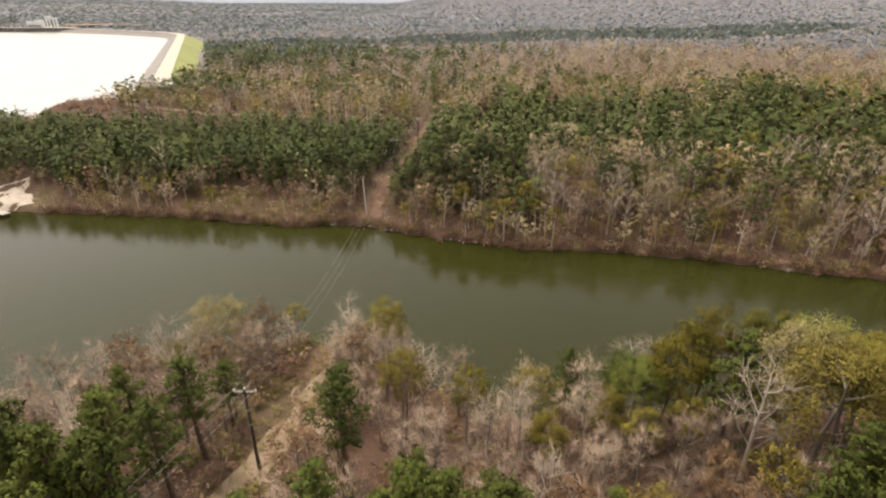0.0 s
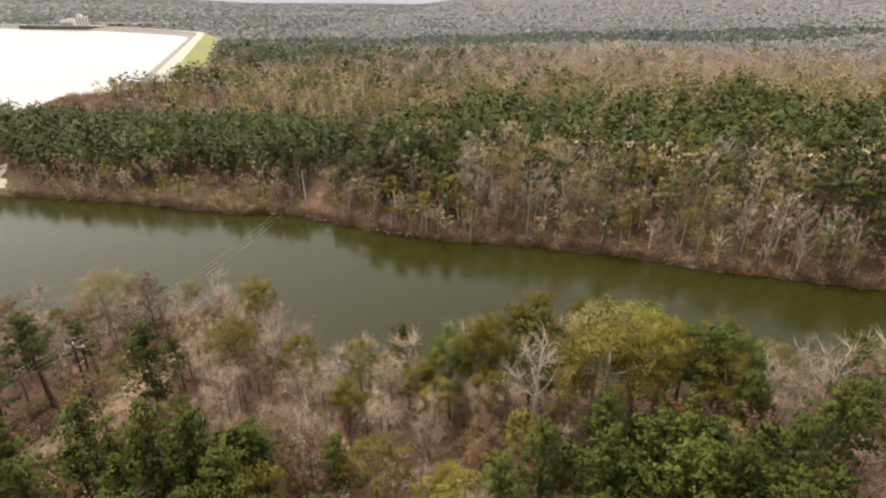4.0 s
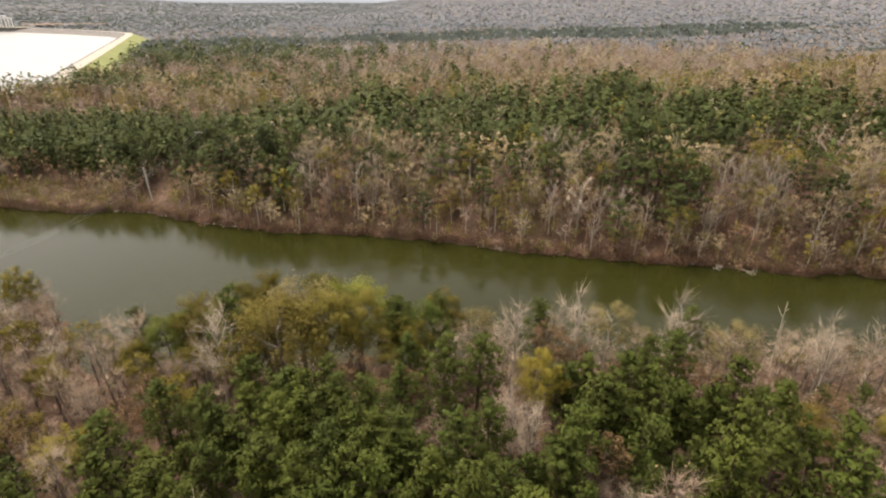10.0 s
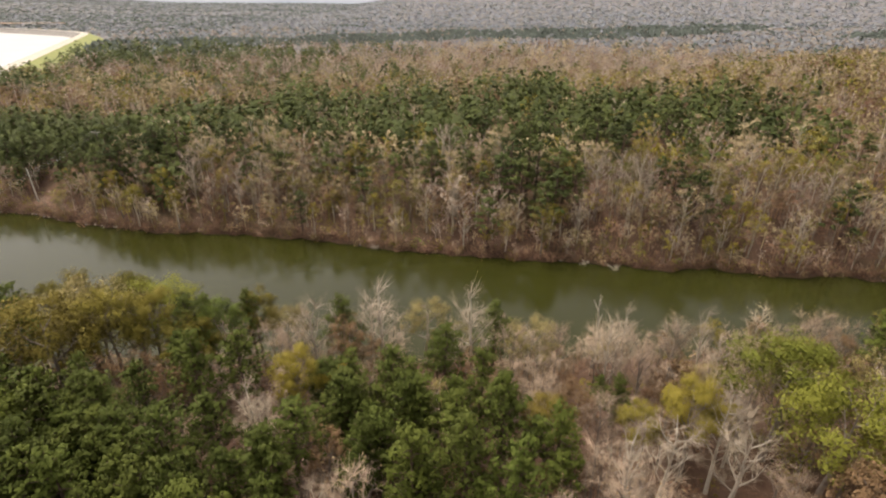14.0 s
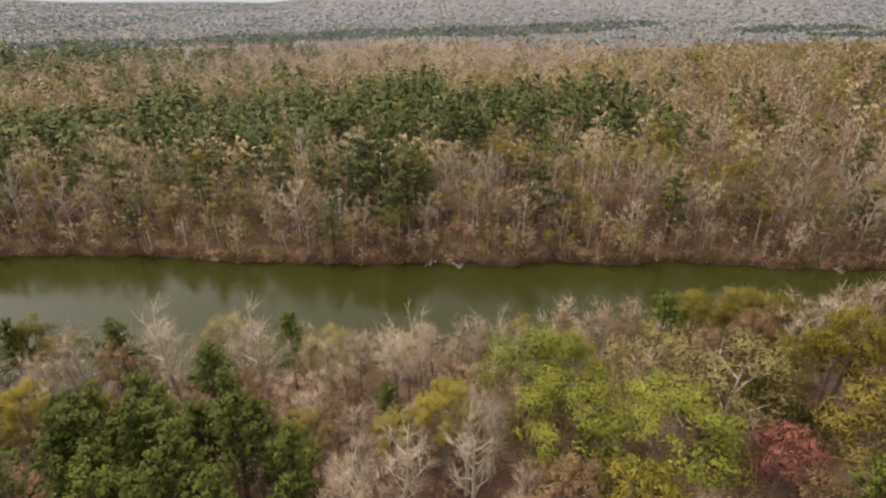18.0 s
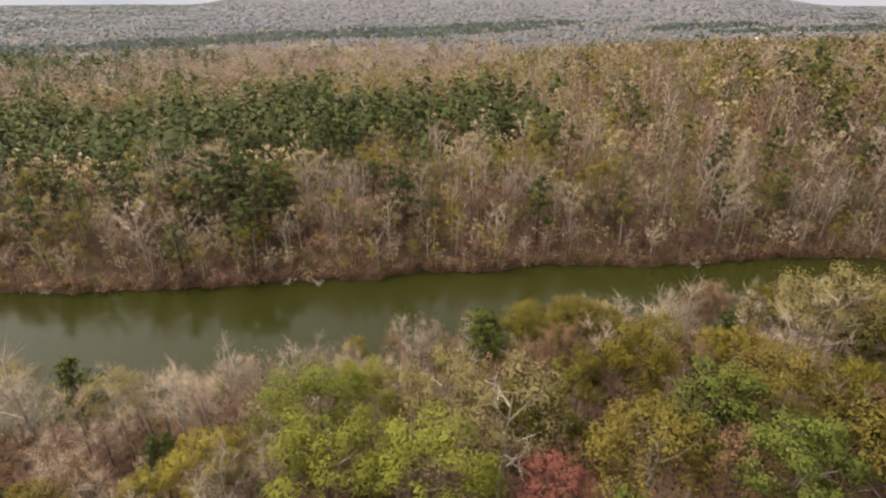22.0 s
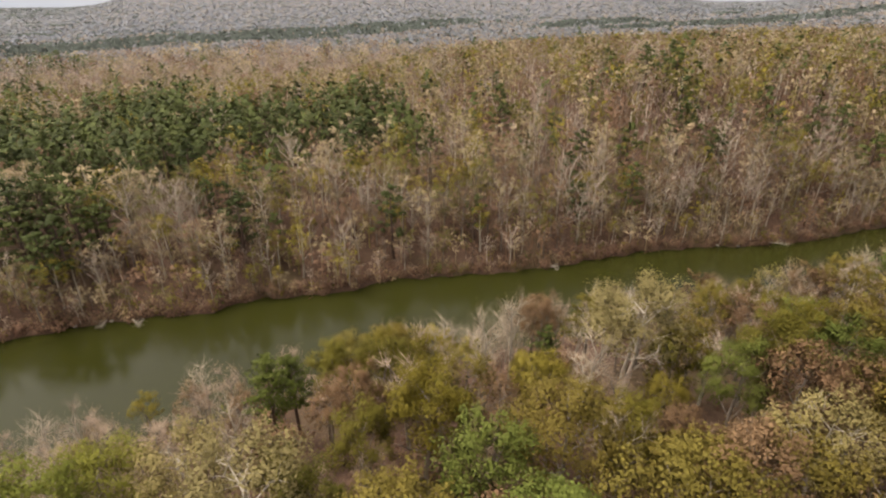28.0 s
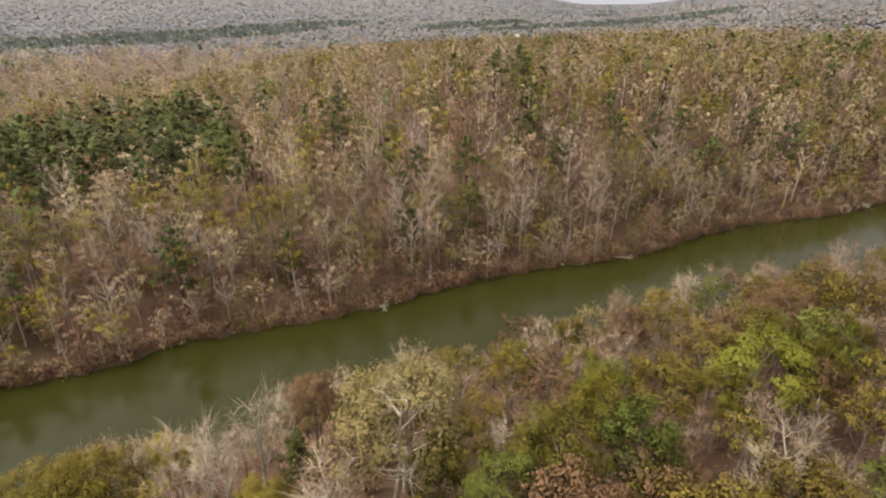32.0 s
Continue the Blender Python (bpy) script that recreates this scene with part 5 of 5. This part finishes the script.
for i in range(9):
    part("gate_hoist", box(bmesh.new(), (3.4, 3.2, 2.6), (-58 + i * 6.8, 2, 8.6), 0, 0.2), M_CONCRETE, intake)

crane = thing("gantry_crane", -579, 846, CREST + 1.3, "white steel gantry crane standing on the intake deck", "crane")
for sx in (-5, 5):
    for sy in (-3.5, 3.5):
        bm = bmesh.new()
        box(bm, (1.3, 1.3, 11.5), (sx, sy, 5.7), 0, 0.1)
        part("leg", bm, M_WHITE, crane)
for sy in (-3.5, 3.5):
    part("girder", box(bmesh.new(), (12.5, 1.4, 1.6), (0, sy, 11.6), 0, 0.1), M_WHITE, crane)
part("cab", box(bmesh.new(), (6.5, 7.6, 3.6), (-3.4, 0, 14.0), 0, 0.2), M_WHITE, crane)
part("brace", box(bmesh.new(), (0.7, 0.7, 9), (5.8, -3.6, 6.0), 0, 0.05), M_WHITE, crane)
part("jib", box(bmesh.new(), (8, 0.9, 0.9), (7.5, 0, 13.0), 0, 0.1), M_WHITE, crane)

mast = thing("lattice_mast", -613, 852, CREST + 1.0, "slim grey radio mast behind the intake", "mast")
for sx, sy in ((-0.8, -0.6), (0.8, -0.6), (0, 0.8)):
    part("mast_leg", box(bmesh.new(), (0.3, 0.3, 23), (sx, sy, 11.5)), M_STEEL, mast)
for i in range(10):
    part("mast_brace", box(bmesh.new(), (2.0, 0.2, 0.2), (0, -0.6, 1.5 + i * 2.2)), M_STEEL, mast)


# ---- a strip of surface laid on the ground ----
def track(name, line, width, material, label, category, lift=0.05, rag=0.3):
    pts = finer(line, 1.6)
    bm = bmesh.new()
    rows_ = []
    for i, (x, y) in enumerate(pts):
        a, b = pts[max(0, i - 1)], pts[min(len(pts) - 1, i + 1)]
        dx, dy = b[0] - a[0], b[1] - a[1]
        ln = math.hypot(dx, dy)
        w = width * (1 + random.uniform(-rag, rag)) / 2
        row = []
        for k in (-1, -0.35, 0.35, 1):
            px, py = x + dy / ln * w * k, y - dx / ln * w * k
            row.append(bm.verts.new((px, py, float(ground_z(px, py)) + lift)))
        rows_.append(row)
    for r0, r1 in zip(rows_, rows_[1:]):
        for k in range(3):
            bm.faces.new((r0[k], r1[k], r1[k + 1], r0[k + 1]))
    me = bpy.data.meshes.new(name)
    bm.to_mesh(me)
    bm.free()
    me.materials.append(material)
    return tagged(new(name, me), label, category, kind="structure")


track("track_dirt", [(-33, 24), (-27, 33), (-24.5, 37), (-22.6, 42), (-20.8, 47.5), (-19.6, 55), (-20.2, 62), (-19.4, 69)], 3.4, M_DIRT, "worn dry dirt track along the power-line cut", "track")
track("clearing_bare", [(-21.5, 66), (-20, 71), (-18.5, 76.5)], 7.5, M_SOIL, "bare reddish soil clearing at the shore", "clearing", 0.04)
track("cut_far", [(-20, 134), (-19, 150), (-15.5, 163), (-11, 180), (-6.5, 230), (-3.5, 255), (1, 300)], 5.0, M_SOIL, "reddish bare soil strip in the power-line cut", "clearing", 0.06, 0.4)
track("ramp_sand", [(-122, 140.5), (-126, 146), (-131, 154)], 8.5, M_SAND, "pale sandy boat ramp on the far shore", "ramp", 0.06)
track("beach_sand", [(-176, 232), (-184, 240), (-190, 256), (-197, 274)], 4.0, M_SAND, "pale sand beach beside the reservoir", "beach", 0.1)
track("lake_road", [(-172, 286), (-150, 262), (-110, 250), (-60, 246), (-10, 243)], 4.0, M_DIRT, "pale dirt road through the trees by the dam", "road", 0.15)
track("bar_sand", [(349, 48.5), (356, 47), (366, 44.5)], 2.6, M_SAND, "low sandy bar at the river bend", "bar", 0.06)
track("yard_gravel", [(-45, 700), (-28, 704), (-8, 712)], 12, M_GRAVEL, "pale gravel clearing in distant woods", "clearing", 1.2)
track("field_far", [(690, 520), (712, 580), (735, 640)], 30, M_GRASS_FIELD, "pale dry field among distant woods", "field", 1.0)
track("earth_bare", [(-600, 905), (-550, 935), (-500, 962)], 16, M_EARTH, "bare orange earth bank beyond the dam", "bank", 9.0)
track("dam_toe_road", [(-160, 318), (-215, 440), (-300, 640)], 7, M_GRAVEL, "pale service road at the dam's foot", "road", 0.4)


# ---- power line ----
def rod(bm, a, b, r0, r1, sides=8):
    a, b = Vector(a), Vector(b)
    d = b - a
    q = d.to_track_quat("Z", "Y").to_matrix().to_4x4()
    bmesh.ops.create_cone(bm, cap_ends=True, segments=sides, radius1=r0, radius2=r1, depth=d.length, matrix=Matrix.Translation((a + b) / 2) @ q)
    return bm


def utility_pole(x, y, h, material, label, arm=True, lean=(0, 0), turn=0.0):
    z = float(ground_z(x, y)) - 0.2
    ob = thing("utility_pole", x, y, z, label, "utility pole", "power line poles", turn)
    part("post", rod(bmesh.new(), (0, 0, 0), (lean[0], lean[1], h), 0.21, 0.14, 10), material, ob)
    if arm:
        part("crossarm", box(bmesh.new(), (2.5, 0.13, 0.16), (lean[0], lean[1] + 0.16, h - 0.35), 0, 0.02), M_OLDPOLE, ob, "pale weathered crossarm")
        for sx in (-1, 1):
            part("arm_brace", rod(bmesh.new(), (lean[0] + sx * 0.75, lean[1] + 0.16, h - 0.4), (lean[0], lean[1] + 0.16, h - 1.2), 0.025, 0.025, 5), M_STEEL, ob)
        for sx in (-1.15, 0.0, 1.15):
            bm = bmesh.new()
            top = h - 0.27 if sx else h
            rod(bm, (lean[0] + sx, lean[1] + 0.16, top), (lean[0] + sx, lean[1] + 0.16, top + 0.16), 0.09, 0.11, 8)
            rod(bm, (lean[0] + sx, lean[1] + 0.16, top + 0.16), (lean[0] + sx, lean[1] + 0.16, top + 0.3), 0.07, 0.05, 8)
            part("insulator", bm, M_PORCELAIN, ob)
    return ob, Vector((x + lean[0], y + lean[1], z + h))


near_pole, near_top = utility_pole(-21.2, 45.1, 17.55 - float(ground_z(-21.2, 45.1)) + 0.2, M_POLE, "tall dark wooden power pole with white insulators in the cut")
for k, zz in enumerate((0.62, 0.8)):
    part("pole_band", rod(bmesh.new(), (0, 0, 11 * zz), (0, 0, 11 * zz + 0.12), 0.19, 0.19, 10), M_STEEL, near_pole)
shore_pole, shore_top = utility_pole(-21.4, 136.5, 10.2, M_BLEACHED, "bleached leaning wooden pole on the far shore", False, (-0.5, 0.2))
wood_pole, wood_top = utility_pole(-15.7, 162, 10.5, M_POLE, "dark wooden power pole between the pines")
back_pole, back_top = utility_pole(-9.7, 190, 10.6, M_POLE, "dark wooden power pole further up the cut")
south_pole, south_top = utility_pole(-34, 8, 11.0, M_POLE, "dark wooden power pole in the near woods")


def wire(name, a, b, sag, r, label, group="power line wires"):
    cu = bpy.data.curves.new(name, "CURVE")
    cu.dimensions, cu.bevel_depth, cu.bevel_resolution = "3D", r, 1
    sp = cu.splines.new("POLY")
    sp.points.add(24)
    for i in range(25):
        k = i / 24
        p = a.lerp(b, k)
        sp.points[i].co = (p.x, p.y, p.z - sag * 4 * k * (1 - k), 1)
    cu.materials.append(M_STEEL)
    return tagged(new(name, cu), label, "wire", group)


for sx in (-1.15, 0.0, 1.15):
    off = Vector((sx, 0.16, 0.1))
    wire("power_wire", near_top + off, wood_top + off, 6.5, 0.011, "slack grey power wire spanning the river")
    wire("power_wire", wood_top + off, back_top + off, 0.7, 0.011, "grey power wire through the cut")
    wire("power_wire", south_top + off, near_top + off, 1.2, 0.009, "grey power wire over the near woods")
for dx, dy in ((-3.4, -4.5), (-1.2, -6.5), (2.2, -5.5)):
    foot = Vector((-21.2 + dx, 45.1 + dy, 0))
    foot.z = float(ground_z(foot.x, foot.y))
    wire("guy_wire", near_top + Vector((0, 0, -0.6)), foot, 0.0, 0.01, "pale guy wire bracing the pole")


# ---- along the water: fallen trees, stones, dock ----
def fallen(x, y, length, turn, label, tilt=8):
    ob = thing("fallen_tree", x, y, 0.25, label, "fallen tree", "fallen trees on the far shore")
    ob.matrix_basis = pose(x, y, 0.35, 0, tilt, turn)
    wood, twigs = Shape(), Shape()
    t = [Vector((0, 0, 0)), Vector((length * 0.5, random.uniform(-0.2, 0.2), 0.1)), Vector((length, random.uniform(-0.3, 0.3), 0))]
    wood.tube(t, [0.13, 0.09, 0.03], 6)
    for k in range(14):
        a = along(t, random.uniform(0.35, 1.0))
        b = a + Vector((0.9, random.uniform(-1.4, 1.4), random.uniform(0.1, 1.3)))
        wood.tube([a, b], [0.03, 0.01], 3)
        for _ in range(7):
            c = a.lerp(b, random.uniform(0.3, 1))
            twigs.twig(c, c + any_way(0.2) * random.uniform(0.5, 1.2), 0.016)
    wood.part("trunk", BARK["white"], ob)
    twigs.part("twig_crown", LEAVES["whitetwig"], ob)
    return ob


for x, ln, turn in ((130.7, 3.4, -70), (126.5, 2.8, -110), (216.2, 3.2, -80), (159.5, 3.6, 150), (272, 4.0, -40), (78, 2.4, -120)):
    fallen(x, float(far_y(x)) + 0.5, ln, turn, "bleached fallen tree lying into the river", 3)



for i in range(46):
    x = random.uniform(-31, 8) if i < 34 else random.uniform(60, 300)
    bm = bmesh.new()
    bmesh.ops.create_icosphere(bm, subdivisions=1, radius=random.uniform(0.18, 0.5))
    for v in bm.verts:
        v.co += Vector((random.uniform(-0.1, 0.1), random.uniform(-0.1, 0.1), random.uniform(-0.06, 0.06)))
        v.co.z *= 0.6
    me = bpy.data.meshes.new("rock")
    bm.to_mesh(me)
    bm.free()
    me.materials.append(M_SAND if i % 3 else M_RIPRAP)
    ob = tagged(new("rock", me), "pale rounded stone at the water's edge", "rock", "shore stones")
    ob.location = (x, float(far_y(x)) + random.uniform(-0.1, 0.5), 0.12)

dock = thing("boat_dock", -124, 138.2, 0.0, "small weathered wooden dock at the boat ramp", "dock", turn=62)
for i in range(16):
    part("plank", box(bmesh.new(), (2.2, 0.42, 0.06), (0, -3.4 + i * 0.45, 0.75), 0, 0.01), M_OLDPOLE, dock)
for sx in (-0.9, 0.9):
    part("beam", box(bmesh.new(), (0.12, 7.2, 0.18), (sx, 0, 0.62)), M_POLE, dock)
    for sy in (-3.2, 0, 3.2):
        part("pile", rod(bmesh.new(), (sx, sy, -2.4), (sx, sy, 1.0), 0.09, 0.09, 8), M_POLE, dock)


# ---- houses far off in the valley ----
def farmhouse(x, y, w, d, h, turn, label):
    z = float(ground_z(x, y))
    ob = thing("farmhouse", x, y, z, label, "house", "houses in the valley", turn)
    part("wall", box(bmesh.new(), (w, d, h), (0, 0, h / 2), 0, 0.05), M_WHITE, ob)
    bm = bmesh.new()
    a, b, r = w / 2 + 0.5, d / 2 + 0.5, h + d * 0.32
    v = [bm.verts.new(p) for p in ((-a, -b, h), (a, -b, h), (a, b, h), (-a, b, h), (-a, 0, r), (a, 0, r))]
    for f in ((0, 1, 5, 4), (2, 3, 4, 5), (0, 4, 3), (1, 2, 5), (3, 2, 1, 0)):
        bm.faces.new([v[i] for i in f])
    part("roof", bm, M_ROOF if w < 14 else M_WHITE, ob)
    for k in (-0.3, 0.3):
        part("window", box(bmesh.new(), (1.1, 0.1, 1.3), (w * k, -d / 2 - 0.02, h * 0.55)), M_GLASS, ob)
    part("door", box(bmesh.new(), (1.0, 0.1, 2.0), (0, -d / 2 - 0.02, 1.0)), M_POLE, ob)
    return ob


farmhouse(312, 387, 9, 7, 9.5, 20, "white two-storey house standing among bare trees")
farmhouse(150, 500, 10, 7, 8, -15, "small white house far off among the trees")
farmhouse(700, 560, 14, 8, 6, 35, "white farm shed beside a distant field")

# ---- dry grass in the cut ----
BLADES = [broom_far(10, 0.5, 0.06) for _ in range(4)]
spots = []
for _ in range(900):
    y = random.uniform(24, 78) if random.random() < 0.6 else random.uniform(131, 205)
    x = float(np.interp(y, [20, 45, 78, 136, 176, 242], [-27, -22.5, -20, -21.5, -11.5, -5])) + random.uniform(-4.6, 4.6)
    spots.append((x, y, random.uniform(0.35, 0.9), random.uniform(1.0, 1.8)))
woods("dry_grass", BLADES, spots, M_GRASS, "tufts of dry straw-coloured grass in the power-line cut", "grass")
# scrub and dry grass on the peninsula beside the reservoir
spots = []
for _ in range(900):
    y = random.uniform(206, 312)
    x = random.uniform(-196, -122) if y < 245 else random.uniform(-192, -155)
    if not in_lake(x, y) and to_line(x, y, LAKE_SHORE) > 3:
        spots.append((x, y, random.uniform(0.8, 2.8), random.uniform(1.0, 1.8)))
woods("undergrowth", BRUSH, spots, WOODS["brush"], "low brown scrub on the reservoir's shore", "undergrowth")
